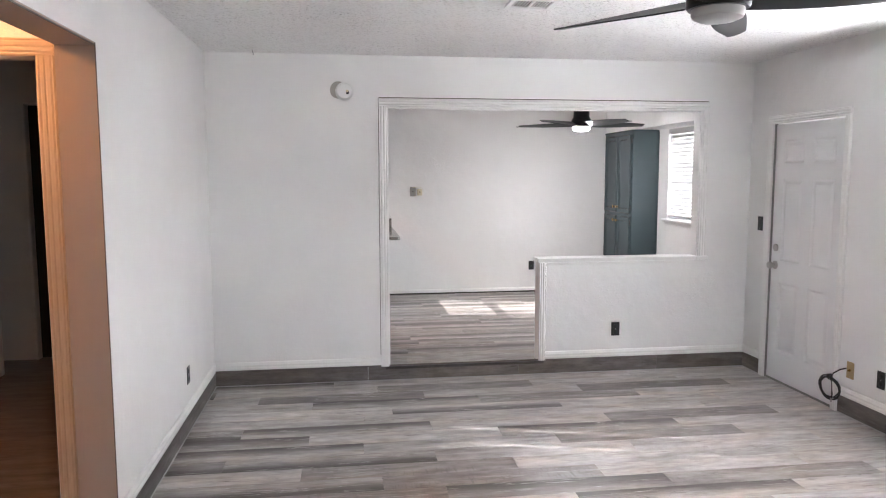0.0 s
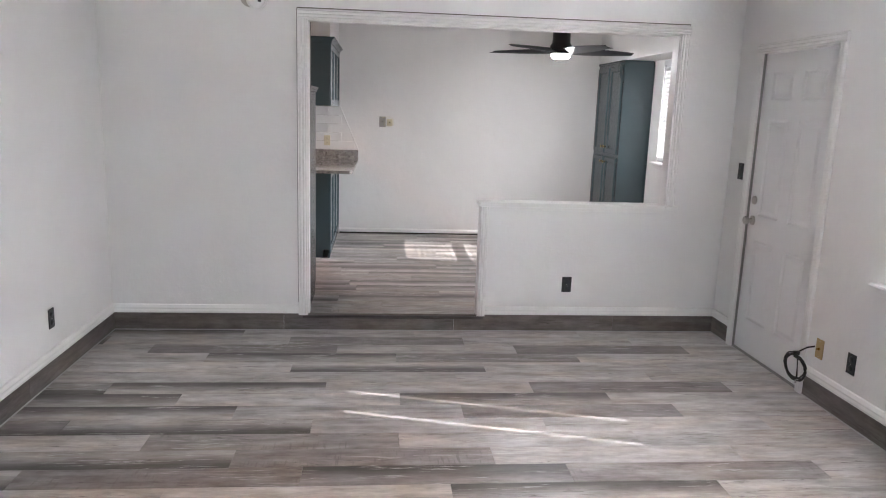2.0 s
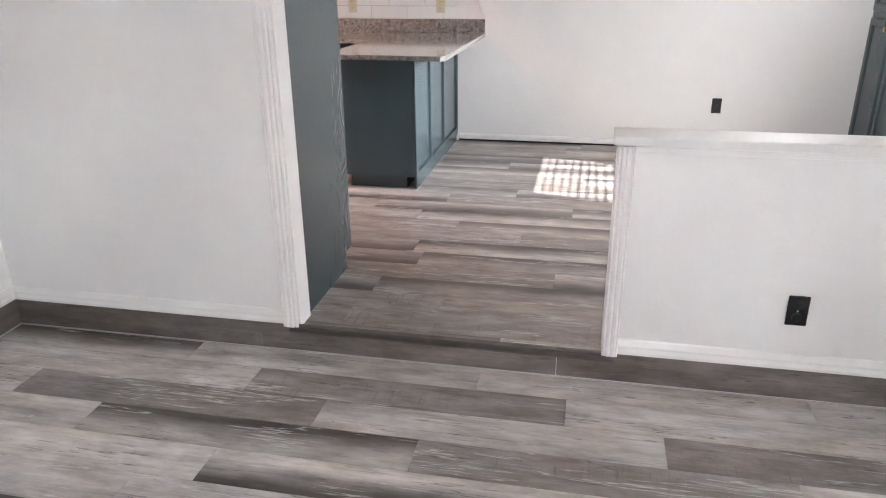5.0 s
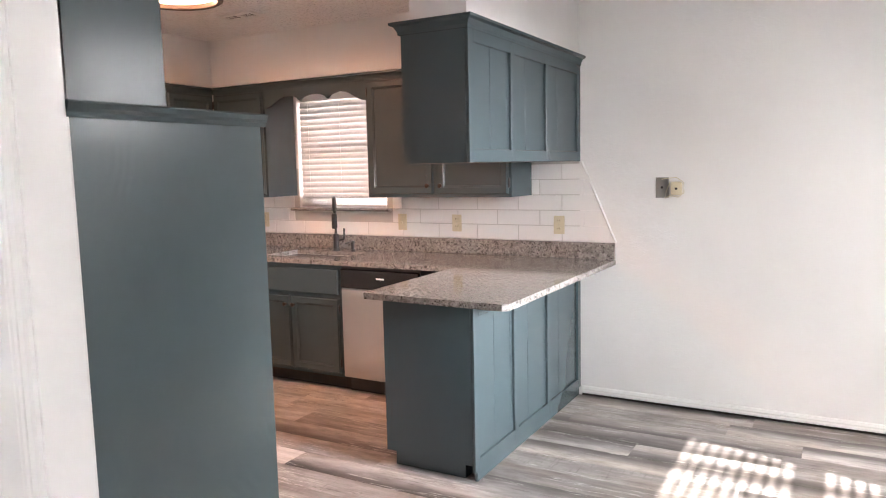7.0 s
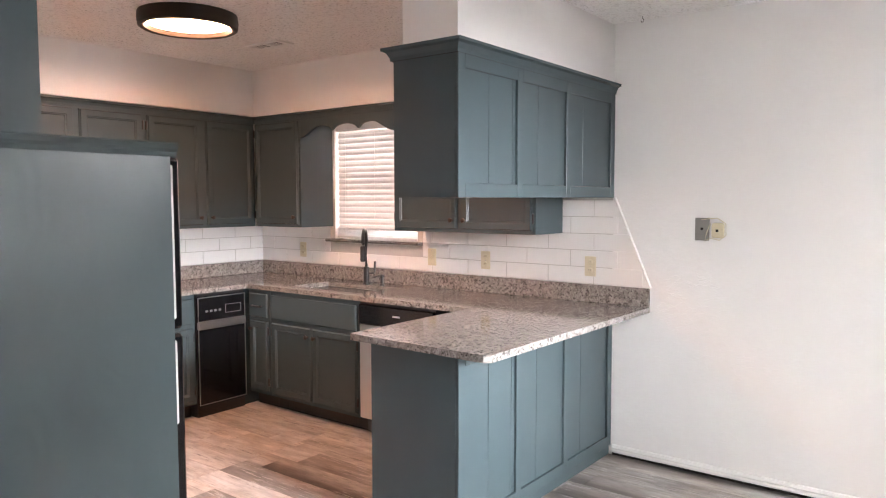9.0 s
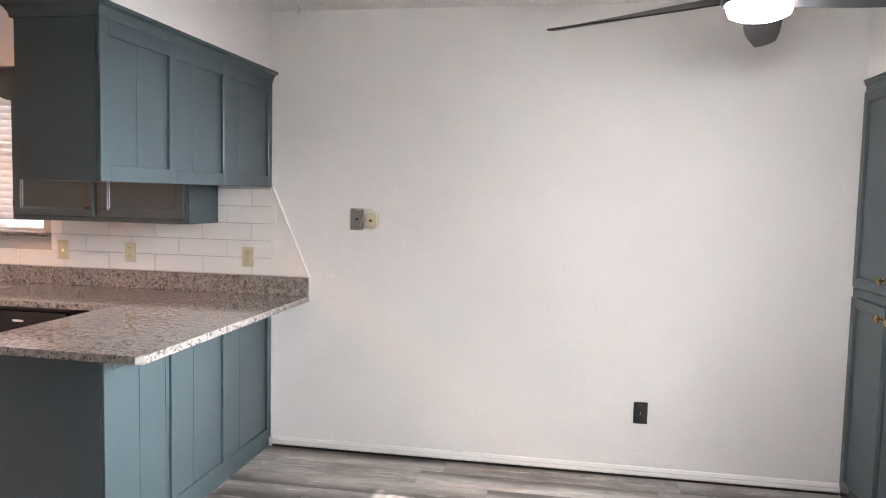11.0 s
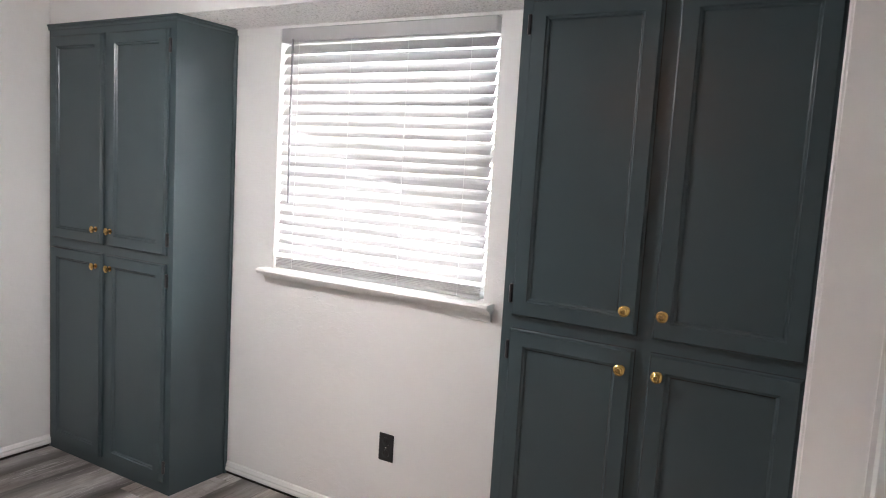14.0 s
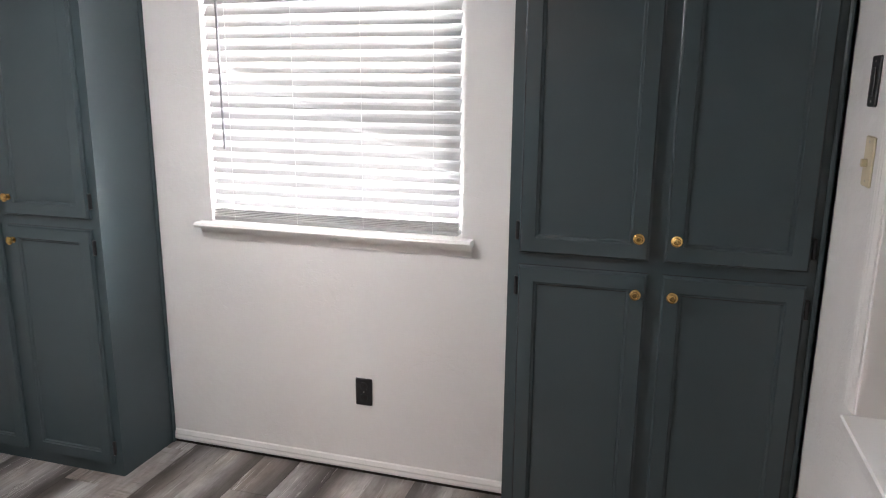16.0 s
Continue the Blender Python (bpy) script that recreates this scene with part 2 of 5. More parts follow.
def lamp_glow(name, color, strength):
    m = material(name, (0.9, 0.9, 0.88), 0.4)
    bsdf(m).inputs["Emission Color"].default_value = (*color, 1)
    bsdf(m).inputs["Emission Strength"].default_value = strength
    return m


def slat_vinyl(name, through_light, base=0.56):
    m = material(name, (base, base, base), 0.4)
    tr = node(m, "ShaderNodeBsdfTranslucent", Color=(0.7, 0.69, 0.68, 1))
    mx = node(m, "ShaderNodeMixShader", Fac=through_light)
    link(m, bsdf(m).outputs[0], mx.inputs[1])
    link(m, tr.outputs[0], mx.inputs[2])
    link(m, mx.outputs[0], m.node_tree.nodes["Material Output"].inputs["Surface"])
    return m


def clear_glass():
    m = material("window_glass", (1, 1, 1), 0.02)
    bsdf(m).inputs["Transmission Weight"].default_value = 1.0
    bsdf(m).inputs["IOR"].default_value = 1.45
    return m


CEIL, GRANITE, SLAT, GLASS = popcorn(), granite(), slat_vinyl("blind_vinyl", 0.13, 0.44), clear_glass()
WARMSLAT = slat_vinyl("kitchen_blind_vinyl", 0.26, 0.65)
THINSLAT = slat_vinyl("thin_blind_vinyl", 0.48, 0.7)
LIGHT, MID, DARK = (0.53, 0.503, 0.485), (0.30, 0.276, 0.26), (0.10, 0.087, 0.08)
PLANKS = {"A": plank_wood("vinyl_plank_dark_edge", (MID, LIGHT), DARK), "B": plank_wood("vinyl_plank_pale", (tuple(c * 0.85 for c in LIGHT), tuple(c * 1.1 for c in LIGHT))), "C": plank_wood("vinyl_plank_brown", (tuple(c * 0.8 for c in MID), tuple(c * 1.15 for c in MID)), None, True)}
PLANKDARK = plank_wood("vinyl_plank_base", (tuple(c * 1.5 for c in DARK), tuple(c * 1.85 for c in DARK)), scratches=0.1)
NOSEDARK = plank_wood("vinyl_nose_dark", (tuple(c * 0.75 for c in DARK), tuple(c * 0.9 for c in DARK)), scratches=0.1)
TILE = painted("glazed_white_tile", (0.80, 0.79, 0.77), 0.16, 0.02, 20, 0.03)
GROUT = painted("pale_grout", (0.50, 0.48, 0.45), 0.8, 0.2, 60, 0.05)


# ---- building helpers ----
def box(bm, x0, x1, y0, y1, z0, z1, bevel=0.0, segments=1):
    r = bmesh.ops.create_cube(bm, size=1.0, matrix=Matrix.LocRotScale(((x0 + x1) / 2, (y0 + y1) / 2, (z0 + z1) / 2), None, (abs(x1 - x0), abs(y1 - y0), abs(z1 - z0))))
    if bevel:
        edges = list({e for v in r["verts"] for e in v.link_edges})
        bmesh.ops.bevel(bm, geom=edges, offset=bevel, segments=segments, affect="EDGES", profile=0.5)
    return bm


def boxes(*rows, bevel=0.0):
    bm = bmesh.new()
    for r in rows:
        box(bm, *r, bevel=bevel)
    return bm


def prism(bm, poly, a, b, axis="x"):
    """A closed outline, swept from a to b along an axis. The outline gives the other two axes in order."""
    put = {"x": lambda t, p: (t, p[0], p[1]), "y": lambda t, p: (p[0], t, p[1]), "z": lambda t, p: (p[0], p[1], t)}[axis]
    lo, hi = [bm.verts.new(put(a, p)) for p in poly], [bm.verts.new(put(b, p)) for p in poly]
    bm.faces.new(lo)
    bm.faces.new(hi[::-1])
    for i in range(len(poly)):
        j = (i + 1) % len(poly)
        bm.faces.new((lo[i], lo[j], hi[j], hi[i]))
    return bm


def lathe(bm, rings, n=24, m=Matrix()):
    """Rings of (radius, height) round z, closed at both ends."""
    loops = []
    for r, z in rings:
        loops.append([bm.verts.new(m @ Vector((max(r, 1e-4) * math.cos(2 * math.pi * i / n), max(r, 1e-4) * math.sin(2 * math.pi * i / n), z))) for i in range(n)])
    for a, b in zip(loops, loops[1:]):
        for i in range(n):
            j = (i + 1) % n
            bm.faces.new((a[i], a[j], b[j], b[i]))
    bm.faces.new(loops[0][::-1])
    bm.faces.new(loops[-1])
    return bm


def tube(bm, pts, r, n=8, closed=False):
    """A round bar along a line of points."""
    pts = [Vector(p) for p in pts]
    loops = []
    for i, p in enumerate(pts):
        a = pts[i - 1] if i or closed else p
        b = pts[(i + 1) % len(pts)] if i < len(pts) - 1 or closed else p
        q = (b - a).normalized().to_track_quat("Z", "Y")
        loops.append([bm.verts.new(p + q @ Vector((r * math.cos(2 * math.pi * k / n), r * math.sin(2 * math.pi * k / n), 0))) for k in range(n)])
    pairs = list(zip(loops, loops[1:])) + ([(loops[-1], loops[0])] if closed else [])
    for a, b in pairs:
        for k in range(n):
            j = (k + 1) % n
            bm.faces.new((a[k], a[j], b[j], b[k]))
    if not closed:
        bm.faces.new(loops[0][::-1])
        bm.faces.new(loops[-1])
    return bm


def mesh_of(name, bm, mat, smooth=False):
    bmesh.ops.recalc_face_normals(bm, faces=bm.faces)
    me = bpy.data.meshes.new(name)
    bm.to_mesh(me)
    bm.free()
    me.materials.append(mat)
    if smooth:
        me.shade_smooth()
        me.set_sharp_from_angle(angle=radians(35))
    return me


def part(name, bm, mat, parent, label="", smooth=False, at=None):
    ob = new(name, mesh_of(name, bm, mat, smooth))
    ob.parent = parent
    if at is not None:
        ob.matrix_basis = at
    return tagged(ob, label)


def again(ob, at):
    """The same part once more, at another place under the same parent."""
    return copy_thing(ob, at)


def thing(name, m, label, category, group="", kind=""):
    ob = new(name)
    ob.matrix_basis = m
    ob.empty_display_size = 0.1
    return tagged(ob, label, category, group, kind)


def setting(name, bm, mat, label, category=None, smooth=False):
    return tagged(new(name, mesh_of(name, bm, mat, smooth)), label, category or name.split("_")[0], kind="structure")


def wall_with_holes(axis, a, b, lo, hi, z0, z1, holes):
    """A wall from lo to hi along the other axis, a to b thick, with holes of (from, to, bottom, top) right through it."""
    bm = bmesh.new()
    cuts = sorted({lo, hi, *(h[0] for h in holes), *(h[1] for h in holes)})
    for p, q in zip(cuts, cuts[1:]):
        z = z0
        for h in sorted((h for h in holes if h[0] < q - 1e-6 and h[1] > p + 1e-6), key=lambda h: h[2]):
            if h[2] > z + 1e-6:
                box(bm, *((a, b, p, q) if axis == "x" else (p, q, a, b)), z, h[2])
            z = h[3]
        if z < z1 - 1e-6:
            box(bm, *((a, b, p, q) if axis == "x" else (p, q, a, b)), z, z1)
    bmesh.ops.remove_doubles(bm, verts=bm.verts, dist=1e-5)
    bm.verts.index_update()
    seen = {}
    for f in bm.faces:
        seen.setdefault(tuple(sorted(v.index for v in f.verts)), []).append(f)
    bmesh.ops.delete(bm, geom=[f for fs in seen.values() if len(fs) > 1 for f in fs], context="FACES_ONLY")
    return bm

# ---- the shell of the house ----
LX, RX, PY, PB, FY = -0.64, 3.787, 6.10, 6.205, 9.58   # living walls, partition faces, far wall
DF, CZ = 0.112, 2.574                                   # raised floor, ceiling
AX, AZ, DX = 3.815, 2.183, 4.14                         # alcove: beam face, low ceiling, window wall
KX = -2.37                                              # kitchen end wall
OX0, OX1, HX, OZ, HZ = 0.722, 3.335, 1.975, 2.185, 0.935  # wide opening, half wall start, head, half wall top
LW = (2.35, 4.32, 0.80, 2.21)                           # living window
DW = (7.345, 8.405, 1.115, 2.172)                       # dining window
KW = (-1.505, -0.69, 1.285, 2.17)                       # kitchen window
HO = (2.42, 3.625, 0.0, 2.205)                          # opening to the hall
FD = (4.945, 5.775, 0.0, 2.05)                          # front door

setting("wall_left", wall_with_holes("x", LX - 0.15, LX, -1.3, PY, 0, CZ, [HO]), WALL, "white painted wall with an opening to the hall")
setting("wall_right", wall_with_holes("x", RX, RX + 0.16, -1.3, PB, 0, CZ, [LW, FD]), WALL, "white painted outer wall with door and window")
setting("wall_partition", wall_with_holes("y", PY, PB, LX - 0.15, RX, 0, CZ, [(OX0, HX, DF - 0.012, OZ), (HX, OX1, HZ, OZ)]), WALL, "white partition wall with wide opening and half wall")
setting("wall_rear", wall_with_holes("y", -1.46, -1.3, LX - 0.15, RX + 0.16, 0, CZ, [(0.6, 2.2, 0.9, 2.15)]), WALL, "white painted rear wall, unseen, with the added window")
setting("wall_far", wall_with_holes("y", FY, FY + 0.16, KX - 0.15, DX + 0.16, 0, CZ, [KW]), WALL, "white textured wall of the dining room")
setting("wall_alcove", wall_with_holes("x", DX, DX + 0.16, PB, FY, 0, CZ, [DW]), WALL, "white wall with the dining window")
setting("wall_return", boxes((RX, DX + 0.16, PY, PB, 0, CZ)), WALL, "white wall end beside the alcove")
setting("beam_alcove", boxes((AX, DX, PB, FY, AZ + 0.012, CZ), (AX, AX + 0.004, PB, FY, AZ - 0.001, AZ + 0.012)), WALL, "white boxed beam above the alcove", "beam")
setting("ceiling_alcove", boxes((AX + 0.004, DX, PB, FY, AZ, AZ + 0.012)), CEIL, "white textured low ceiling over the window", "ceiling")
setting("wall_kitchen", boxes((KX - 0.15, KX, 6.85, FY, 0, CZ)), WALL, "white kitchen end wall")
setting("wall_kitchen_back", boxes((KX - 0.15, -0.95, 6.85, 6.95, 0, CZ), (-0.95, -0.85, PB, 6.95, 0, CZ)), WALL, "white wall behind the kitchen")
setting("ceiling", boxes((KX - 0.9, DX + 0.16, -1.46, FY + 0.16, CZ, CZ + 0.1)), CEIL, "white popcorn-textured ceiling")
setting("floor_base", boxes((LX - 0.15, RX + 0.16, -1.46, PY, -0.12, -0.006)), DARKGAP, "dark subfloor of the living room", "floor")
setting("floor_base_raised", boxes((KX - 0.9, DX, PY + 0.02, FY, -0.1, DF - 0.006)), DARKGAP, "dark subfloor of the dining room and kitchen", "floor")
setting("ground", boxes((-60, 60, -60, 60, -0.5, -0.3)), GROUND, "dry lawn round the house")

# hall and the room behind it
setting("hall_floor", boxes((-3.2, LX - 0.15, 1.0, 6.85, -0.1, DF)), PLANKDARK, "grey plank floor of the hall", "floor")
setting("hall_walls", boxes((-3.3, -3.2, 1.0, 6.95, 0, CZ), (-3.3, LX - 0.15, 0.9, 1.0, 0, CZ), (-3.2, -1.68, 3.72, 3.82, DF, CZ), (-1.68, -0.905, 3.72, 3.82, 2.16, CZ), (-0.905, LX - 0.15, 3.72, 3.82, DF, CZ), (-0.95, LX - 0.15, 3.82, PY, DF, CZ), (-1.7, -0.95, 6.75, 6.85, DF, CZ), (-3.2, -2.18, 6.75, 6.85, DF, CZ), (-2.18, -1.7, 6.75, 6.85, 2.23, CZ), (-3.2, -2.26, 6.2, 6.3, DF, CZ)), WALL, "white walls of the hall", "wall")


# ---- joinery ----
def fluted(w, d):
    """Outline of a casing, w wide and d deep, with two beads."""
    return [(0, 0), (0, d * 0.6), (w * 0.1, d * 0.85), (w * 0.2, d * 0.7), (w * 0.3, d), (w * 0.42, d), (w * 0.5, d * 0.8), (w * 0.6, d), (w * 0.75, d), (w * 0.85, d * 0.75), (w * 0.93, d * 0.9), (w, d * 0.5), (w, 0)]


def casing_leg(name, x, y, z0, z1, face, width, depth, parent, mat=TRIM, axis="y"):
    """An upright casing on a wall: starts at x, covers width along the wall, stands out along face."""
    bm = bmesh.new()
    sgn = 1 if width > 0 else -1
    poly = [(u * sgn, v * face) for u, v in fluted(abs(width), depth)]
    poly = [(x + u, y + v) for u, v in poly] if axis == "y" else [(x + v, y + u) for u, v in poly]
    prism(bm, poly, z0, z1, "z")
    return part(name, bm, mat, parent)


def casing_head(name, a, b, w, z, face, depth, height, parent, mat=TRIM, axis="y"):
    bm = bmesh.new()
    poly = [(w + v * face, z + u) for u, v in fluted(height, depth)]
    prism(bm, poly, a, b, "x" if axis == "y" else "y")
    return part(name, bm, mat, parent)


# wide opening: lining, casings, cap of the half wall, stair nose
opening = thing("opening_trim", pose(0, 0, 0), "white painted casing round the wide opening", "trim", kind="structure")
casing_leg("casing", OX0 + 0.004, PY, DF + 0.005, OZ + 0.004, -1, -0.066, 0.021, opening)
casing_leg("casing", OX0 + 0.004, PB, DF + 0.005, OZ + 0.004, 1, -0.066, 0.021, opening)
casing_leg("casing", OX1 - 0.004, PY, HZ + 0.035, OZ + 0.004, -1, 0.066, 0.021, opening)
casing_leg("casing", OX1 - 0.004, PB, HZ + 0.035, OZ + 0.004, 1, 0.066, 0.012, opening)
casing_leg("casing", HX - 0.015, PY, DF + 0.005, HZ, -1, 0.06, 0.021, opening)
casing_head("head_casing", OX0 - 0.058, OX1 + 0.058, PY, OZ - 0.004, -1, 0.028, 0.066, opening)
# Thin dark strips paint the shadow gap along the casing's outer edge.
part("gap", boxes((OX0 - 0.06, OX1 + 0.06, PY - 0.004, PY + 0.001, OZ + 0.062, OZ + 0.070)), DARKLINE, opening, "dark strip for the shadow gap above the head casing")
part("gap", boxes((OX0 - 0.066, OX0 - 0.062, PY - 0.003, PY + 0.001, DF + 0.1, OZ + 0.062)), DARKLINE, opening, "dark strip for the shadow gap beside the casing")
casing_head("head_casing", OX0 - 0.058, OX1 + 0.058, PB, OZ - 0.004, 1, 0.028, 0.066, opening)
part("jamb", boxes((OX0 - 0.002, OX0 + 0.012, PY - 0.003, PB + 0.003, DF, OZ), bevel=0.002), TRIM, opening)
part("jamb", boxes((OX1 - 0.012, OX1 + 0.002, PY - 0.003, PB + 0.003, HZ + 0.02, OZ), bevel=0.002), TRIM, opening)
part("head", boxes((OX0 + 0.012, OX1 - 0.012, PY - 0.003, PB + 0.003, OZ - 0.012, OZ + 0.002), bevel=0.002), TRIM, opening)
part("half_wall_end", boxes((HX - 0.015, HX + 0.002, PY - 0.003, PB + 0.003, DF, HZ), bevel=0.002), TRIM, opening)
cap = bmesh.new()
prism(cap, [(PY - 0.016, HZ + 0.004), (PY - 0.02, HZ + 0.03), (PY - 0.017, HZ + 0.034), (PB + 0.03, HZ + 0.034), (PB + 0.034, HZ + 0.03), (PB + 0.03, HZ + 0.002), (PY - 0.014, HZ + 0.002)], HX - 0.028, OX1 - 0.013, "x")
prism(cap, [(PY - 0.002, HZ - 0.022), (PY - 0.012, HZ - 0.018), (PY - 0.013, HZ - 0.006), (PY - 0.014, HZ + 0.001), (PY - 0.002, HZ + 0.001)], HX + 0.045, OX1 + 0.06, "x")
box(cap, OX1 - 0.013, OX1 + 0.085, PY - 0.02, PY - 0.002, HZ + 0.002, HZ + 0.034, 0.004)
part("half_wall_cap", cap, TRIM, opening, "thick white painted cap of the half wall")

nose = bmesh.new()
prism(nose, [(PY - 0.024, DF - 0.016), (PY - 0.03, DF - 0.006), (PY - 0.022, DF + 0.004), (PY + 0.02, DF + 0.006), (PY + 0.024, DF), (PY + 0.024, DF - 0.011), (PY - 0.006, DF - 0.011), (PY - 0.006, DF - 0.016)], OX0 - 0.03, HX + 0.03, "x")
setting("stair_nose", nose, NOSEDARK, "dark grey vinyl stair nose at the doorway", "trim")

# plank skirting below, white base moulding above
BASEH = 0.128
def base_moulding(a, b, w, face, axis, z0=BASEH, h=0.062):
    bm = bmesh.new()
    poly = [(w, z0), (w + face * 0.013, z0), (w + face * 0.015, z0 + h * 0.2), (w + face * 0.012, z0 + h * 0.45), (w + face * 0.014, z0 + h * 0.6), (w + face * 0.007, z0 + h * 0.92), (w, z0 + h)]
    return prism(bm, poly, a, b, axis)

bb = thing("baseboard", pose(0, 0, 0), "white base moulding above grey plank skirting", "baseboard", kind="structure")
for a, b, w, f, ax in ((LX, OX0 - 0.06, PY, -1, "x"), (HX + 0.045, RX, PY, -1, "x"), (HO[1] + 0.01, PY, LX, 1, "y"), (-1.3, HO[0], LX, 1, "y"), (FD[1] + 0.07, PY, RX, -1, "y"), (-1.3, FD[0] - 0.07, RX, -1, "y"), (LX, RX, -1.3, 1, "x")):
    part("moulding", base_moulding(a, b, w, f, ax), TRIM, bb)
bd = thing("baseboard_dining", pose(0, 0, 0), "narrow white base moulding over a dark gap", "baseboard", kind="structure")
for a, b, w, f, ax in ((0.77, 3.81, FY, -1, "x"), (7.09, 8.66, DX, -1, "y"), (HX, 3.80, PB, 1, "x")):
    part("moulding", base_moulding(a, b, w, f, ax, DF + 0.016, 0.045), TRIM, bd)
    part("gap", boxes((a, b, w + min(f * 0.006, 0), w + max(f * 0.006, 0), DF, DF + 0.016) if ax == "x" else (w + min(f * 0.006, 0), w + max(f * 0.006, 0), a, b, DF, DF + 0.016)), DARKGAP, bd)


# ---- windows and blinds ----
def window(name, m, w, z0, z1, depth, label, sashes=True, ledge=None):
    """A double-hung window in a wall, seen from inside: local x along the wall, y outwards."""
    t = thing(name, m, label, "window", kind="structure")
    zm, f = (z0 + z1) / 2 + 0.03, 0.045
    y0, y1 = depth * 0.55, depth * 0.9
    part("window_frame", boxes((0, f, y0, y1, z0, z1), (w - f, w, y0, y1, z0, z1), (f, w - f, y0, y1, z0, z0 + f), (f, w - f, y0, y1, z1 - f, z1)), TRIM, t)
    if sashes:
        part("meeting_rail", boxes((f, w - f, y0 + 0.005, y1 - 0.005, zm - 0.028, zm + 0.028), bevel=0.004), TRIM, t)
    for a, b in ((z0 + f, zm - 0.028), (zm + 0.028, z1 - f)) if sashes else ((z0 + f, z1 - f),):
        p = part("pane", boxes((f, w - f, (y0 + y1) / 2 - 0.002, (y0 + y1) / 2 + 0.002, a, b)), GLASS, t)
        p.visible_shadow = False
    sill = bmesh.new()
    prism(sill, [(-0.055, z0 - 0.004), (-0.062, z0 + 0.008), (-0.055, z0 + 0.018), (y0, z0 + 0.018), (y0, z0 - 0.006), (-0.04, z0 - 0.006)], -0.048, w + 0.045, "x")
    part("window_sill", sill, ledge or TRIM, t, "speckled stone ledge" if ledge else "")
    if ledge:
        return t
    apron = bmesh.new()
    prism(apron, [(0, z0 - 0.052), (-0.010, z0 - 0.049), (-0.015, z0 - 0.026), (-0.028, z0 - 0.008), (0, z0 - 0.006)], -0.04, w + 0.04, "x")
    part("apron", apron, TRIM, t)
    return t


def blind(m, w, z0, z1, tilt, label, holes=(), wand=None, pitch=0.043, stack=5, vinyl=None):
    """Slatted blind: local x along the wall, y outwards. holes: cord places at which the slats are routed through."""
    t = thing("window_blind", m, label, "blind")
    vinyl = vinyl or SLAT
    part("headrail", boxes((0, w, -0.03, 0.03, z1 - 0.06, z1), bevel=0.004), vinyl, t)
    top, n = z1 - 0.085, int((z1 - 0.085 - z0 - 0.085) / pitch) + 1
    d, ca, sa = 0.025, math.cos(radians(tilt)), math.sin(radians(tilt))
    bm = bmesh.new()
    cuts = [0.004] + [v for h in holes for v in (h - 0.011, h + 0.011)] + [w - 0.004]
    def strip(x0, x1, v0, v1):
        prof = []
        for k in range(4):
            v = v0 + (v1 - v0) * k / 3
            prof.append((v * d, 0.0035 * (1 - v * v)))
        prof += [(y, z - 0.0028) for y, z in reversed(prof)]
        prism(bm, [(y * ca - z * sa, y * sa + z * ca) for y, z in prof], x0, x1, "x")
    for a, b in zip(cuts[::2], cuts[1::2]):
        strip(a, b, -1, 1)
    for h in holes:
        strip(h - 0.011, h + 0.011, -1, -0.38)
        strip(h - 0.011, h + 0.011, 0.38, 1)
    first = part("slat", bm, vinyl, t, at=Matrix.Translation((0, 0, top)))
    rng = random.Random(3)
    for i in range(1, n):
        ob = again(first, pose(0, 0, top - i * pitch, rng.uniform(-1.2, 1.2), rng.uniform(-0.08, 0.08), 0))
    for k in range(stack):
        part("stacked_slat", boxes((0.004, w - 0.004, -0.024, 0.024, z0 + 0.026 + k * 0.0065, z0 + 0.0292 + k * 0.0065)), vinyl, t)
    part("bottom_rail", boxes((0.002, w - 0.002, -0.025, 0.025, z0 + 0.004, z0 + 0.022), bevel=0.004), vinyl, t)
    k = 4 if w > 1 else 3
    for i in range(k):
        x = (0.06 if holes else 0.1) + (w - 0.2) * i / (k - 1)
        for y in (-0.027, 0.027):
            part("ladder_cord", tube(bmesh.new(), [(x, y, z0 + 0.01), (x, y, z1 - 0.05)], 0.0008, 5), PLASTICWHITE, t)
    if wand:
        part("wand", tube(bmesh.new(), [(wand, -0.04, z1 - 0.05), (wand + 0.004, -0.045, z1 - 0.4), (wand + 0.006, -0.042, z1 - 0.74)], 0.0045, 8), WANDGREY, t, "grey tilt wand")
    return t


TURN_X = -90   # local x runs along -y, local y out through the +x wall
window("window_1", pose(DX, DW[1], 0, 0, 0, TURN_X), DW[1] - DW[0], DW[2], DW[3], 0.16, "white double-hung dining window with deep sill")
blind(pose(DX + 0.02, DW[1] - 0.012, 0, 0, 0, TURN_X), DW[1] - DW[0] - 0.024, DW[2] + 0.02, DW[3] - 0.002, 55, "white slatted blind, half open, in the dining window", wand=0.075)
window("window_2", pose(RX, LW[1], 0, 0, 0, TURN_X), LW[1] - LW[0], LW[2], LW[3], 0.16, "white living room picture window with sill", False)
blind(pose(RX + 0.03, LW[1] - 0.012, 0, 0, 0, TURN_X), LW[1] - LW[0] - 0.024, LW[2] + 0.02, LW[3] - 0.002, -66, "white slatted blind, closed, in the living window", holes=(0.141, 0.424), vinyl=THINSLAT)
window("window_3", pose(KW[0], FY, 0), KW[1] - KW[0], KW[2], KW[3], 0.16, "white kitchen window with a stone ledge above the sink", ledge=GRANITE)
blind(pose(KW[0] + 0.01, FY + 0.03, 0), KW[1] - KW[0] - 0.02, KW[2] + 0.02, KW[3] - 0.002, 66, "white slatted blind, nearly closed, in the kitchen window", vinyl=WARMSLAT, stack=9)
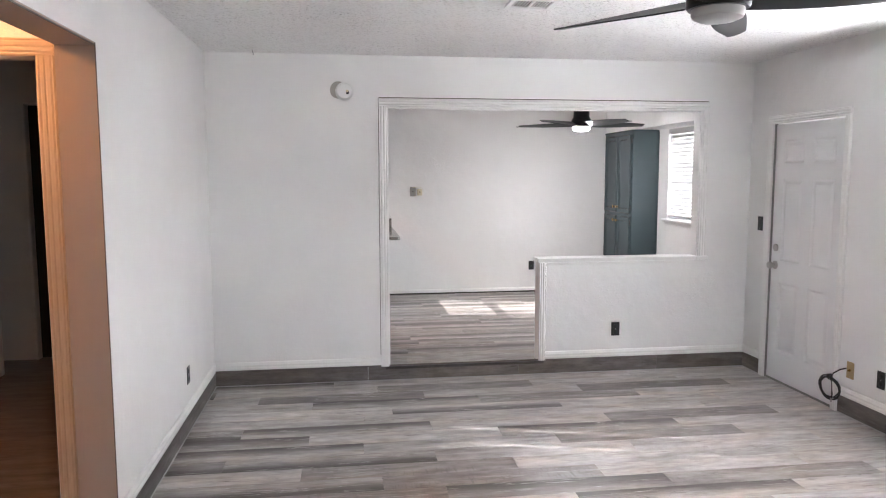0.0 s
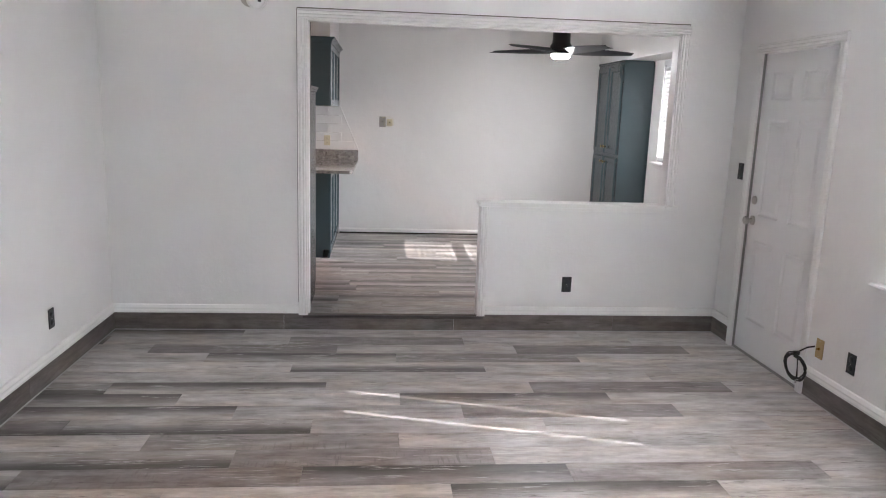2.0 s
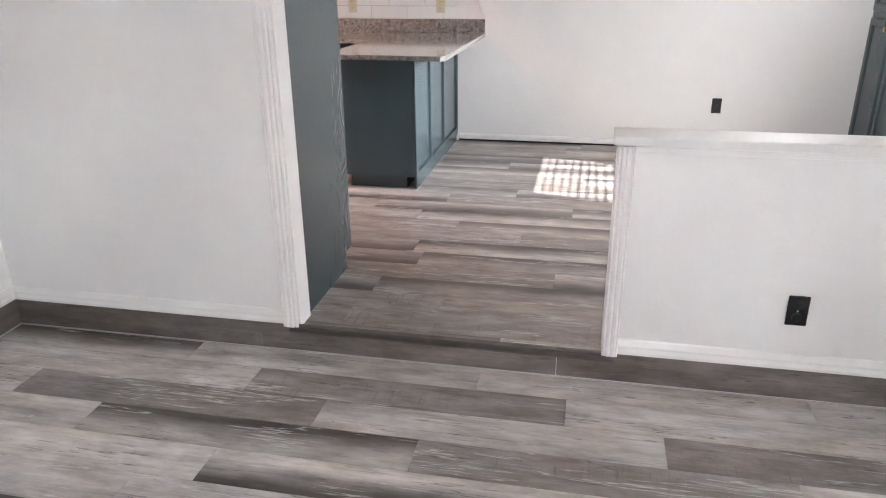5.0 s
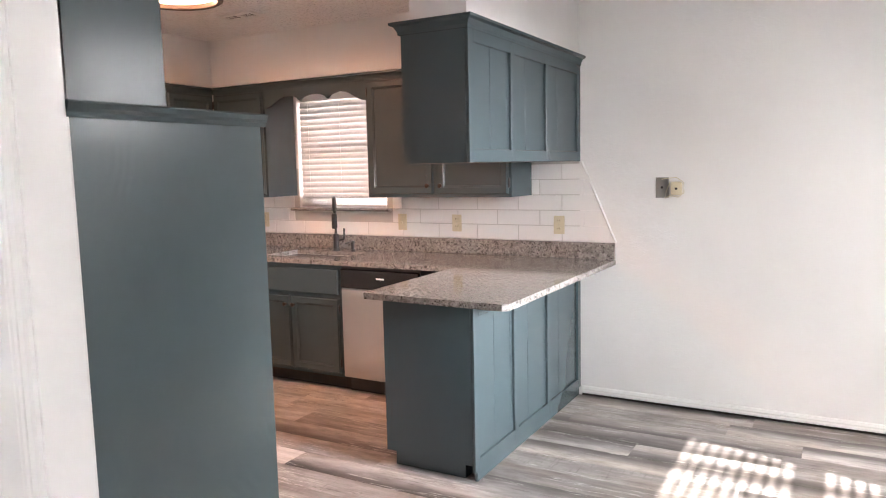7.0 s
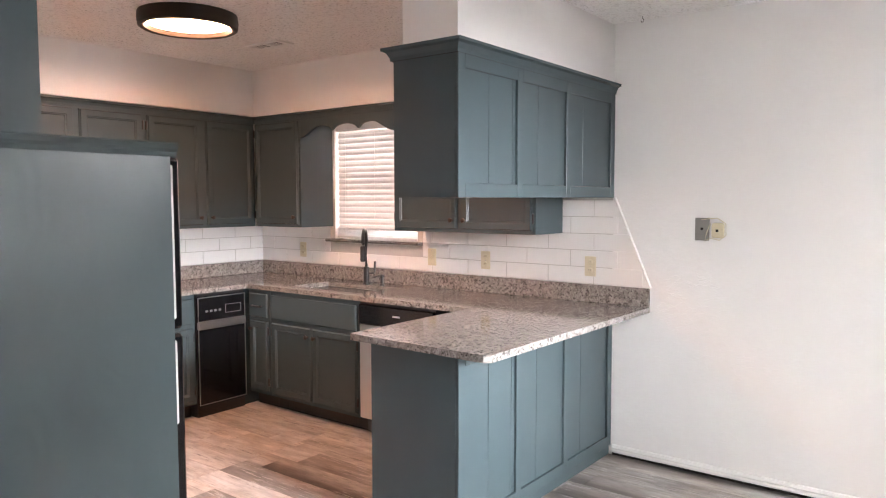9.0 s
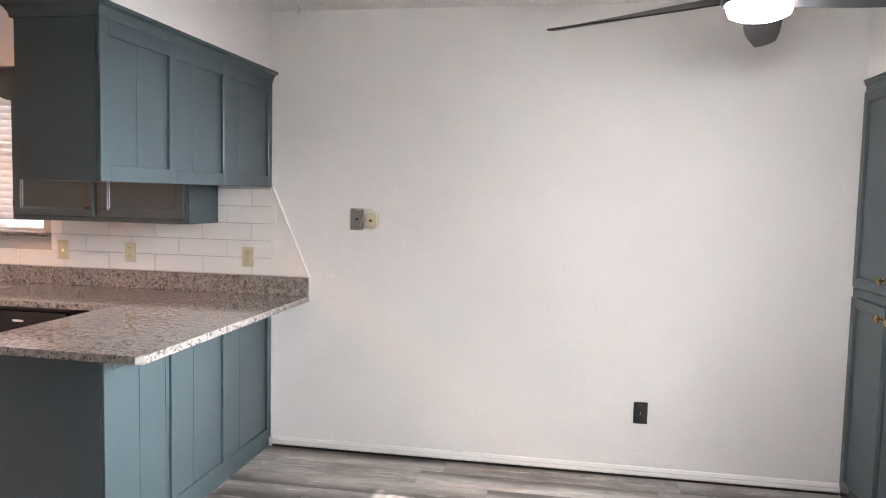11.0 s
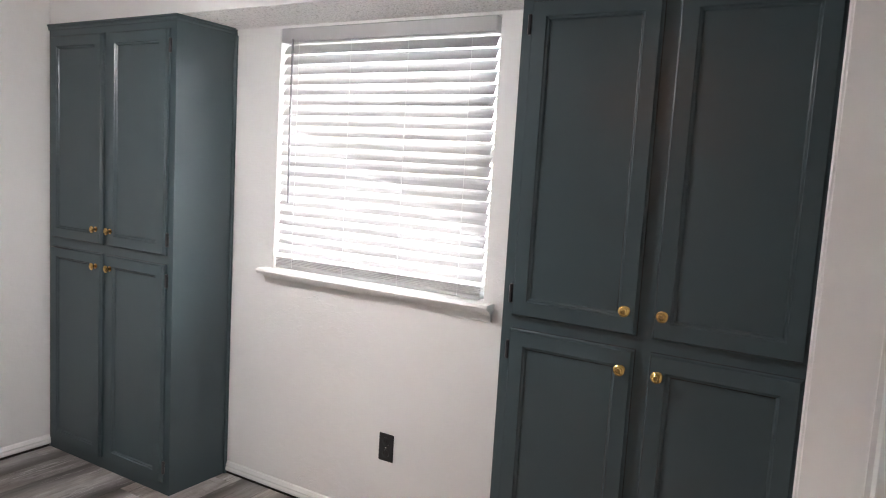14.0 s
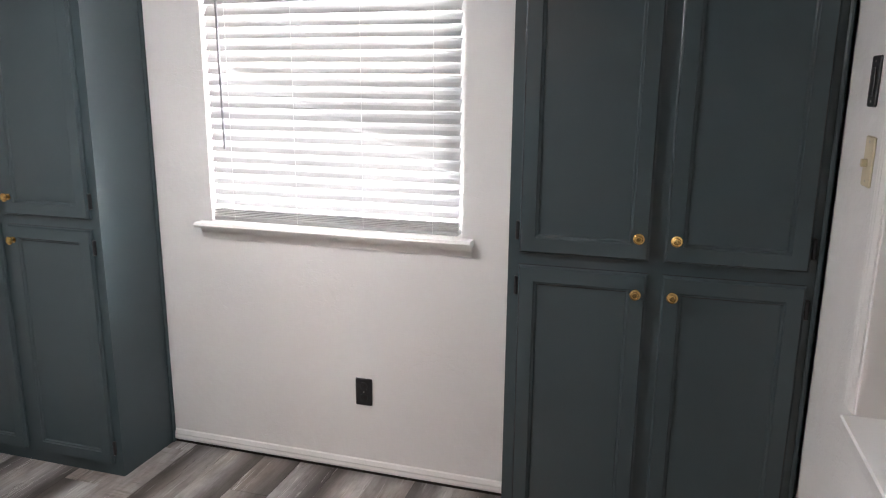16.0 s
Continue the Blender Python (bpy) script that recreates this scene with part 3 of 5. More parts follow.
window("window_4", pose(2.2, -1.3, 0, 0, 0, 180), 1.6, 0.9, 2.15, 0.16, "white rear window, unseen, added for the fill light")
wt = thing("window_trim", pose(0, 0, 0), "white casing beside the living window", "trim", kind="structure")
part("reveal", boxes((RX - 0.002, RX + 0.09, LW[1] - 0.006, LW[1] + 0.004, LW[2] + 0.02, LW[3])), TRIM, wt)


# ---- front door ----
THRESHOLD = material("dull_aluminium", (0.30, 0.29, 0.28), 0.45, 0.8)


def six_panel_door():
    t = thing("door_1", pose(RX + 0.03, FD[1], 0, 0, 0, -90), "white six-panel front door, closed, nickel hardware", "door", kind="structure")
    w, h = FD[1] - FD[0], FD[3]
    leaf = bmesh.new()
    box(leaf, 0.004, w - 0.004, 0.0, 0.03, 0.012, h - 0.006)
    xs = [0.004, 0.115, 0.365, 0.475, 0.725, w - 0.004]
    zs = [0.012, 0.24, 0.80, 0.97, 1.62, 1.74, 1.92, h - 0.006]
    for i in (0, 2, 4):
        box(leaf, xs[i], xs[i + 1], -0.012, 0.0, 0.012, h - 0.006)
    for i in (0, 2, 4, 6):
        for a, b in ((1, 2), (3, 4)):
            box(leaf, xs[a], xs[b], -0.012, 0.0, zs[i], zs[i + 1])
    part("door_leaf", leaf, DOORWHITE, t)
    for a, b in ((1, 2), (3, 4)):
        for i in (1, 3, 5):
            p = bmesh.new()
            x0, x1, z0, z1 = xs[a], xs[b], zs[i], zs[i + 1]
            def ring(q, y):
                return [p.verts.new(v) for v in ((x0 + q, y, z0 + q), (x1 - q, y, z0 + q), (x1 - q, y, z1 - q), (x0 + q, y, z1 - q))]
            rings = [ring(0.0, -0.011), ring(0.012, -0.004), ring(0.022, -0.0035), ring(0.045, -0.0105)]
            for r, s in zip(rings, rings[1:]):
                for k in range(4):
                    p.faces.new((r[k], r[(k + 1) % 4], s[(k + 1) % 4], s[k]))
            p.faces.new(rings[-1])
            part("panel", p, DOORWHITE, t)
    def hardware(name, z, rings, label):
        part(name, lathe(bmesh.new(), rings, 20, pose(0.062, -0.012, z, 90)), NICKEL, t, label, True)
    hardware("doorknob", 0.93, [(0.033, 0), (0.033, 0.006), (0.014, 0.01), (0.012, 0.03), (0.026, 0.038), (0.029, 0.05), (0.025, 0.062), (0.01, 0.067)], "round satin nickel doorknob")
    hardware("deadbolt", 1.07, [(0.03, 0), (0.03, 0.008), (0.022, 0.014), (0.008, 0.016)], "satin nickel deadbolt")
    for z in (0.25, 1.03, 1.82):
        hg = tube(bmesh.new(), [(w - 0.002, -0.018, z - 0.055), (w - 0.002, -0.018, z + 0.055)], 0.009, 10)
        box(hg, w - 0.026, w - 0.004, -0.0145, -0.012, z - 0.05, z + 0.05, 0.001)
        part("hinge", hg, BRONZE, t, "dark bronze hinge")
    part("threshold", boxes((0.0, w, -0.03, 0.06, 0.0, 0.01), bevel=0.004), THRESHOLD, t, "dull metal threshold")
    return t

six_panel_door()
dt = thing("door_trim", pose(0, 0, 0), "white casing round the front door", "trim", kind="structure")
casing_leg("casing", RX, FD[1] + 0.0, 0.0, FD[3] + 0.004, -1, 0.062, 0.018, dt, axis="x")
casing_leg("casing", RX, FD[0] + 0.0, 0.0, FD[3] + 0.004, -1, -0.062, 0.018, dt, axis="x")
casing_head("head_casing", FD[0] - 0.062, FD[1] + 0.062, RX, FD[3], -1, 0.018, 0.062, dt, axis="x")
part("stop", boxes((RX + 0.002, RX + 0.028, FD[0] - 0.002, FD[0] + 0.003, 0, FD[3]), (RX + 0.002, RX + 0.028, FD[1] - 0.003, FD[1] + 0.002, 0, FD[3])), THRESHOLD, dt)

# hall opening lining, doorway behind: the hall's orange light is in their colour
ho = thing("hall_opening_trim", pose(0, 0, 0), "tan lining of the hall opening, warm light in its colour", "trim", kind="structure")
part("jamb", boxes((LX - 0.153, LX + 0.004, HO[1] - 0.012, HO[1] + 0.002, 0, HO[3])), WARMLINING, ho)
part("jamb", boxes((LX - 0.153, LX + 0.004, HO[0] - 0.002, HO[0] + 0.012, 0, HO[3])), WARMLINING, ho)
part("head", boxes((LX - 0.153, LX + 0.004, HO[0] + 0.012, HO[1] - 0.012, HO[3] - 0.012, HO[3] + 0.002)), WARMLINING, ho)
part("corner_bead", boxes((LX + 0.004, LX + 0.007, HO[1] - 0.012, HO[1] - 0.006, 0.0, HO[3]), (LX + 0.004, LX + 0.007, HO[0] + 0.006, HO[0] + 0.012, 0.0, HO[3]), (LX + 0.004, LX + 0.007, HO[0] + 0.012, HO[1] - 0.012, HO[3] - 0.012, HO[3] - 0.006)), DARKLINE, ho, "dark worn edge bead")
part("edge_strip", boxes((LX + 0.001, LX + 0.006, HO[1] + 0.002, HO[1] + 0.010, 0.19, HO[3] + 0.008), (LX + 0.001, LX + 0.006, HO[0] + 0.0, HO[1] + 0.002, HO[3] + 0.002, HO[3] + 0.008), bevel=0.001), TRIM, ho, "thin white edge strip")
hd = thing("hall_doorway_trim", pose(0, 0, 0), "cream moulded casing of the hall doorway, warm light in its colour", "trim", kind="structure")
casing_leg("casing", -0.905, 3.72, DF, 2.165, -1, 0.075, 0.018, hd, WARMCASING)
casing_leg("casing", -1.68, 3.72, DF, 2.165, -1, -0.075, 0.018, hd, WARMCASING)
casing_head("head_casing", -1.755, -0.83, 3.72, 2.16, -1, 0.018, 0.075, hd, WARMCASING)

# Near-black panel paints the darkness inside the closet opening.
cl = thing("closet_door", pose(0, 0, 0), "dark panel for the unlit closet opening in the hall", "door", kind="structure")
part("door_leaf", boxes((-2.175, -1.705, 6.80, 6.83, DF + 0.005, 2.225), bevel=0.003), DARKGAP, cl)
part("casing", boxes((-2.20, -2.18, 6.735, 6.75, DF, 2.25), (-2.18, -1.70, 6.735, 6.75, 2.23, 2.25), bevel=0.003), TRIM, cl)
# Unseen eave, added to cut off the far end of the sun streaks.
setting("eave", boxes((RX + 0.16, 4.47, 1.9, 4.75, 2.50, 2.60)), SIDING, "unseen eave added above the living window to trim the sun", "eave")


# ---- cabinets ----
KNOB_BRASS = [(0.012, 0), (0.012, 0.003), (0.006, 0.006), (0.006, 0.014), (0.015, 0.018), (0.0165, 0.023), (0.012, 0.026), (0.009, 0.025), (0.006, 0.0275)]
KNOB_DARK = [(0.008, 0), (0.006, 0.004), (0.006, 0.013), (0.014, 0.017), (0.014, 0.023), (0.008, 0.026)]


def cabinet_door(parent, x0, x1, z0, z1, y, knob=None, hinge=None, brass=True, rail=0.062):
    """An overlay door with a stepped, sunk panel; its face stands out towards -y."""
    bm = bmesh.new()
    w, h, th = x1 - x0, z1 - z0, 0.02
    def ring(q, yy):
        return [bm.verts.new(v) for v in ((x0 + q, yy, z0 + q), (x1 - q, yy, z0 + q), (x1 - q, yy, z1 - q), (x0 + q, yy, z1 - q))]
    rings = [ring(0.0, y), ring(0.0, y - th * 0.45), ring(0.004, y - th * 0.55), ring(0.008, y - th), ring(rail - 0.012, y - th), ring(rail - 0.009, y - th + 0.004), ring(rail - 0.004, y - th + 0.005), ring(rail, y - th + 0.011)]
    for r, s in zip(rings, rings[1:]):
        for k in range(4):
            bm.faces.new((r[k], r[(k + 1) % 4], s[(k + 1) % 4], s[k]))
    bm.faces.new(rings[-1])
    bm.faces.new(rings[0][::-1])
    d = part("door", bm, TEAL, parent)
    if knob:
        part("knob", lathe(bmesh.new(), KNOB_BRASS if brass else KNOB_DARK, 20, pose(knob[0], y - th, knob[1], 90)), BRASS if brass else BRONZE, d, "round brass knob" if brass else "dark bronze knob", True)
    if hinge is not None:
        for z in (z0 + 0.07, z1 - 0.07):
            part("hinge", boxes((hinge - 0.006, hinge + 0.006, y - 0.014, y - 0.001, z - 0.03, z + 0.03), bevel=0.003), BLACKMETAL, d, "small dark hinge")
    return d


def crown(parent, x0, x1, y, z, d=0.035, h=0.05, left=None, right=None, back=None):
    """A crown moulding along the front, with optional mitred returns to the y given."""
    prof = [(0, 0), (-0.006, 0), (-0.009, h * 0.3), (-d * 0.6, h * 0.62), (-d, h * 0.72), (-d, h), (0, h)]
    bm = bmesh.new()
    lo = [bm.verts.new((x0 + (v if left is not None else 0), y + v, z + u)) for v, u in prof]
    hi = [bm.verts.new((x1 - (v if right is not None else 0), y + v, z + u)) for v, u in prof]
    rows = [lo, hi]
    if left is not None:
        rows.insert(0, [bm.verts.new((x0 + v, left, z + u)) for v, u in prof])
    if right is not None:
        rows.append([bm.verts.new((x1 - v, right, z + u)) for v, u in prof])
    for a, b in zip(rows, rows[1:]):
        for i in range(len(prof)):
            j = (i + 1) % len(prof)
            bm.faces.new((a[i], a[j], b[j], b[i]))
    bm.faces.new(rows[0])
    bm.faces.new(rows[-1][::-1])
    return part("crown_moulding", bm, TEAL, parent)


def pantry(m, w, depth, height, split, label):
    """A tall cabinet: two upper and two lower doors in a face frame. Local x along the front, -y to the room."""
    t = thing("pantry_cabinet", m, label, "cabinet", "tall pantry cabinets")
    s = 0.035
    part("body", boxes((0, w, 0.02, depth, 0.0, height - 0.002)), TEAL, t)
    f = 0.038
    part("face_frame", boxes((0, f, 0, 0.02, 0, height), (w - f, w, 0, 0.02, 0, height), (f, w - f, 0, 0.02, 0, 0.075), (f, w - f, 0, 0.02, height - 0.075, height), (f, w - f, 0, 0.02, split - 0.024, split + 0.024), (w / 2 - 0.022, w / 2 + 0.022, 0, 0.02, 0.075, split - 0.024), (w / 2 - 0.022, w / 2 + 0.022, 0, 0.02, split + 0.024, height - 0.075)), TEAL, t)
    g = 0.021
    up0, up1, lo0, lo1 = split + 0.019, height - 0.055, 0.055, split - 0.019
    cabinet_door(t, s, w / 2 - g, up0, up1, -0.001, (w / 2 - g - 0.032, up0 + 0.072), s - 0.006)
    cabinet_door(t, w / 2 + g, w - s, up0, up1, -0.001, (w / 2 + g + 0.032, up0 + 0.072), w - s + 0.006)
    cabinet_door(t, s, w / 2 - g, lo0, lo1, -0.001, (w / 2 - g - 0.032, lo1 - 0.06), s - 0.006)
    cabinet_door(t, w / 2 + g, w - s, lo0, lo1, -0.001, (w / 2 + g + 0.032, lo1 - 0.06), w - s + 0.006)
    return t


P1 = pantry(pose(AX - 0.003, FY - 0.004, DF, 0, 0, -90), FY - 8.668 - 0.004, DX - AX, AZ - DF - 0.002, 1.045, "tall teal pantry cabinet in the corner beside the window")
crown(P1, 0, FY - 8.668 - 0.004, 0, AZ - DF - 0.028, 0.014, 0.026, right=0.3)
part("corner_trim", boxes((FY - 8.668 - 0.006, FY - 8.668 + 0.006, DX - AX - 0.02, DX - AX, 0, AZ - DF - 0.03), bevel=0.003), TEAL, P1)
P2W = 7.105 - PB - 0.004
P2 = pantry(pose(AX - 0.003, 7.105, DF, 0, 0, -90), P2W, DX - AX, AZ - DF - 0.002, 1.045, "tall teal pantry cabinet beside the partition wall")
crown(P2, 0, P2W, 0, AZ - DF - 0.028, 0.02, 0.026, left=0.02)
part("scribe_moulding", boxes((P2W - 0.016, P2W, -0.014, -0.001, 0, AZ - DF - 0.03), bevel=0.005), TEAL, P2)

# fridge surround
CT = 0.995                      # worktop height
fs = thing("fridge_panel", pose(0, 0, 0), "teal plywood side panel of the fridge recess with moulded cap", "panel")
part("side_panel", boxes((0.69, 0.722, PB + 0.004, 6.815, DF + 0.09, 1.712), (0.69, 0.722, PB + 0.004, 6.73, DF + 0.002, DF + 0.09)), TEALPLY, fs)
capm = bmesh.new()
prism(capm, [(0.68, 1.712), (0.73, 1.712), (0.733, 1.724), (0.739, 1.732), (0.743, 1.744), (0.739, 1.749), (0.68, 1.749)], PB + 0.004, 6.828, "y")
part("cap_moulding", capm, TEALPLY, fs)
part("upper_panel", boxes((0.692, 0.716, PB + 0.004, 6.49, 1.749, CZ - 0.003)), TEAL, fs)
part("corner_strip", boxes((0.716, 0.726, PB + 0.004, PB + 0.03, 1.749, CZ - 0.003)), TEAL, fs)


def fridge():
    t = thing("refrigerator", pose(0, 0, DF), "black refrigerator with white-edged doors in the recess", "refrigerator")
    part("body", boxes((-0.16, 0.665, PB + 0.06, 6.82, 0.02, 1.60), bevel=0.006), APPLIANCE, t)
    part("freezer_door", boxes((-0.16, 0.672, 6.825, 6.875, 1.12, 1.60), bevel=0.008), APPLIANCE, t)
    part("fridge_door", boxes((-0.16, 0.672, 6.825, 6.875, 0.10, 1.105), bevel=0.008), APPLIANCE, t)
    for z0, z1 in ((1.15, 1.58), (0.85, 1.09)):
        part("door_trim", boxes((0.665, 0.68, 6.832, 6.85, z0, z1), bevel=0.004), PLASTICWHITE, t, "white door edge trim")
    for x in (-0.1, 0.62):
        part("foot", boxes((x - 0.02, x + 0.02, 6.3, 6.75, 0, 0.02)), BLACK, t)
    return t


fridge()


# peninsula and hanging cabinet
def battened(parent, x, y0, y1, z0, z1, label=""):
    """Panelled back that faces +x: boards with grooves, and a frame of battens over them."""
    cuts = [y0, y0 + 0.24, y0 + 0.43, y0 + 0.66, y0 + 0.93, y0 + 1.13, y1]
    for a, b in zip(cuts, cuts[1:]):
        part("board", box(bmesh.new(), x - 0.012, x - 0.008, a + 0.0012, b - 0.0012, z0, z1, 0.001), TEAL, parent)
    ys = [y0, y0 + 0.455, y0 + 0.925, y1 - 0.05]
    for i, a in enumerate(ys):
        part("batten", boxes((x - 0.008, x + 0.006, a, a + (0.05 if i in (0, 3) else 0.045), z0, z1), bevel=0.002), TEAL, parent)
    for a, b in zip(ys, ys[1:]):
        lo = a + (0.05 if a == y0 else 0.045)
        part("rail", boxes((x - 0.008, x + 0.006, lo, b, z0, z0 + 0.06), bevel=0.002), TEAL, parent)
        part("rail", boxes((x - 0.008, x + 0.006, lo, b, z1 - 0.06, z1), bevel=0.002), TEAL, parent)


PENX, PENY = 0.755, 8.075
pen = thing("peninsula_cabinet", pose(0, 0, 0), "teal peninsula base with panelled back", "cabinet")
part("body", boxes((0.27, PENX - 0.012, PENY, FY - 0.005, DF + 0.09, CT - 0.032), (0.29, PENX - 0.075, PENY + 0.05, FY - 0.005, DF, DF + 0.09)), TEAL, pen)
battened(pen, PENX, PENY, FY - 0.004, DF + 0.055, CT - 0.032)
part("toe_board", boxes((PENX - 0.02, PENX - 0.006, PENY + 0.04, FY - 0.004, DF, DF + 0.055)), TEAL, pen)

UB, UT = 1.604, 2.22
hang = thing("hanging_cabinet", pose(0, 0, 0), "teal cabinet hung above the peninsula with crown moulding", "cabinet")
part("body", boxes((0.416, PENX - 0.012, PENY, FY - 0.004, UB, UT - 0.002)), TEAL, hang)
battened(hang, PENX, PENY, FY - 0.004, UB, UT - 0.03)
bmc = bmesh.new()
prof = [(0, 0), (0.010, 0), (0.012, 0.015), (0.024, 0.036), (0.04, 0.043), (0.04, 0.055), (0, 0.055)]
rows = [[bmc.verts.new((0.416 - v, FY - 0.004, UT - 0.035 + u)) for v, u in prof], [bmc.verts.new((0.416 - v, PENY - v, UT - 0.035 + u)) for v, u in prof], [bmc.verts.new((PENX + v, PENY - v, UT - 0.035 + u)) for v, u in prof], [bmc.verts.new((PENX + v, FY - 0.004, UT - 0.035 + u)) for v, u in prof]]
for a, b in zip(rows, rows[1:]):
    for i in range(len(prof)):
        bmc.faces.new((a[i], a[(i + 1) % len(prof)], b[(i + 1) % len(prof)], b[i]))
bmc.faces.new(rows[0])
bmc.faces.new(rows[-1][::-1])
part("crown_moulding", bmc, TEAL, hang)
setting("soffit_peninsula", boxes((0.46, PENX - 0.004, PENY + 0.01, FY, UT + 0.002, CZ)), WALL, "white boxed soffit above the hanging cabinet", "soffit")
setting("soffit_kitchen", boxes((KX, 0.46, FY - 0.33, FY, 2.232, CZ), (KX, KX + 0.33, 6.95, FY - 0.33, 2.232, CZ)), WALL, "white boxed soffit above the wall cabinets", "soffit")


def wall_cabinet(m, w, z0, z1, depth, doors, label, knob_at):
    t = thing("wall_cabinet", m, label, "cabinet", "kitchen wall cabinets")
    part("body", boxes((0, w, 0.0, depth, z0, z1)), TEAL, t)
    dw = w / doors
    for i in range(doors):
        a, b = i * dw + 0.018, (i + 1) * dw - 0.018
        left = knob_at[i] == "l"
        cabinet_door(t, a, b, z0 + 0.02, z1 - 0.06, -0.001, (a + 0.03 if left else b - 0.03, z0 + 0.075), b + 0.005 if left else a - 0.005, False, 0.055)
    crown(t, 0, w, 0, z1 - 0.05, 0.03, 0.048)
    return t


KF = FY - 0.325
wall_cabinet(pose(-0.62, KF, 0), 1.056, 1.395, 2.225, 0.32, 2, "teal wall cabinet above the backsplash, dark knobs", "rl")
wall_cabinet(pose(-2.04, KF, 0), 0.518, 1.395, 2.225, 0.32, 1, "teal corner wall cabinet beside the sink window", "r")
wall_cabinet(pose(KX + 0.33, 7.0, 0, 0, 0, 90), FY - 0.33 - 7.0, 1.395, 2.225, 0.325, 5, "row of teal wall cabinets on the end wall", "lrlrl")

# scalloped valance over the sink: an ogee and an arch at each end, a small arch between
x0, x1, EDGE, ARCH, CUSP = -1.521, -0.621, 2.045, 2.118, 2.078


def valance_edge():
    pts = [(x0, 2.176), (x0, EDGE)]
    left, right = x0 + 0.325, x1 - 0.325
    ogee = []
    for k in range(1, 13):
        u = k / 12
        z = EDGE + (ARCH - EDGE) * (0.5 - 0.5 * math.cos(math.pi * min(1, u / 0.62)))
        if u > 0.62:
            z = CUSP + (ARCH - CUSP) * math.sqrt(max(0, 1 - ((u - 0.62) / 0.38) ** 2))
        ogee.append((u * 0.325, z))
    pts += [(x0 + u, z) for u, z in ogee]
    for k in range(1, 10):
        u = k / 10
        pts.append((left + (right - left) * u, CUSP + (ARCH - CUSP) * math.sin(math.pi * u) ** 0.55))
    pts += [(x1 - u, z) for u, z in reversed(ogee)]
    return pts + [(x1, EDGE), (x1, 2.176)]


val = thing("valance", pose(0, 0, 0), "teal scalloped wooden valance above the sink window", "valance")
part("board", prism(bmesh.new(), valance_edge(), KF + 0.002, KF + 0.02, "y"), TEAL, val)
crown(val, x0 + 0.001, x1 - 0.001, KF, 2.175, 0.03, 0.048)


# base cabinets
def base_cabinet(m, w, label, doors=2, drawer=True):
    t = thing("base_cabinet", m, label, "cabinet", "kitchen base cabinets")
    part("body", boxes((0, w, 0.0, 0.58, 0.10, CT - DF - 0.031)), TEAL, t)
    # Toe kick takes the near-black of the gaps, not the teal.
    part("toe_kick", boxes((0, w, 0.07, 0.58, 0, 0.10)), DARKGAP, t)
    top = CT - DF - 0.06
    if drawer:
        bm = box(bmesh.new(), 0.02, w - 0.02, -0.02, -0.001, top - 0.17, top, 0.006)
        d = part("drawer_front", bm, TEAL, t)
        if w < 0.4:
            part("handle", boxes((w / 2 - 0.05, w / 2 + 0.05, -0.045, -0.035, top - 0.095, top - 0.085), (w / 2 - 0.05, w / 2 - 0.04, -0.036, -0.02, top - 0.095, top - 0.085), (w / 2 + 0.04, w / 2 + 0.05, -0.036, -0.02, top - 0.095, top - 0.085), bevel=0.002), BLACKMETAL, d, "black bar handle")
    dz = top - 0.195 if drawer else top
    dw = (w - 0.03) / doors
    for i in range(doors):
        a, b = 0.015 + i * dw + 0.006, 0.015 + (i + 1) * dw - 0.006
        left = i % 2 == 1 or doors == 1
        cabinet_door(t, a, b, 0.125, dz, -0.001, (a + 0.03 if left else b - 0.03, dz - 0.06), b + 0.004 if left else a - 0.004, False, 0.055)
    return t


BF = 8.965
base_cabinet(pose(-1.525, BF, DF), 0.865, "teal sink base cabinet with two doors")
base_cabinet(pose(-1.765, BF, DF), 0.235, "narrow teal base cabinet with drawer", 1)
base_cabinet(pose(KX + 0.60, 7.53, DF, 0, 0, 90), 0.99, "teal base cabinet on the end wall")
part("filler", boxes((KX + 0.02, KX + 0.575, 8.93, FY - 0.02, DF, CT - 0.032)), TEAL, thing("corner_base", pose(0, 0, 0), "teal blind corner base cabinet", "cabinet"))

dwm = thing("dishwasher", pose(0, 0, DF), "black and bare-panel dishwasher under the worktop", "dishwasher")
part("body", boxes((-0.655, -0.055, BF + 0.005, FY - 0.02, 0.10, CT - DF - 0.032)), BLACK, dwm)
part("control_panel", boxes((-0.655, -0.055, BF - 0.02, BF + 0.004, 0.71, CT - DF - 0.05), bevel=0.006), APPLIANCE, dwm)
part("door_panel", boxes((-0.655, -0.055, BF - 0.012, BF + 0.004, 0.11, 0.705), bevel=0.004), STEEL, dwm, "bare metal door panel")
part("badge", boxes((-0.37, -0.31, BF - 0.022, BF - 0.02, 0.775, 0.785)), PLASTICWHITE, dwm)
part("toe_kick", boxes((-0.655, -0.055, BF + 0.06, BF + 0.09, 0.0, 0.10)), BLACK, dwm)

cmp_ = thing("trash_compactor", pose(KX + 0.60, 8.53, DF, 0, 0, 90), "black built-in compactor with steel handle bar", "appliance")
part("body", boxes((0, 0.385, 0, 0.55, 0.0, CT - DF - 0.032)), BLACK, cmp_)
part("control_panel", boxes((0.0, 0.385, -0.02, -0.001, 0.665, CT - DF - 0.055), bevel=0.004), APPLIANCE, cmp_)
part("handle_bar", boxes((0.0, 0.385, -0.035, -0.001, 0.605, 0.66), bevel=0.008), STEEL, cmp_, "brushed steel handle bar")
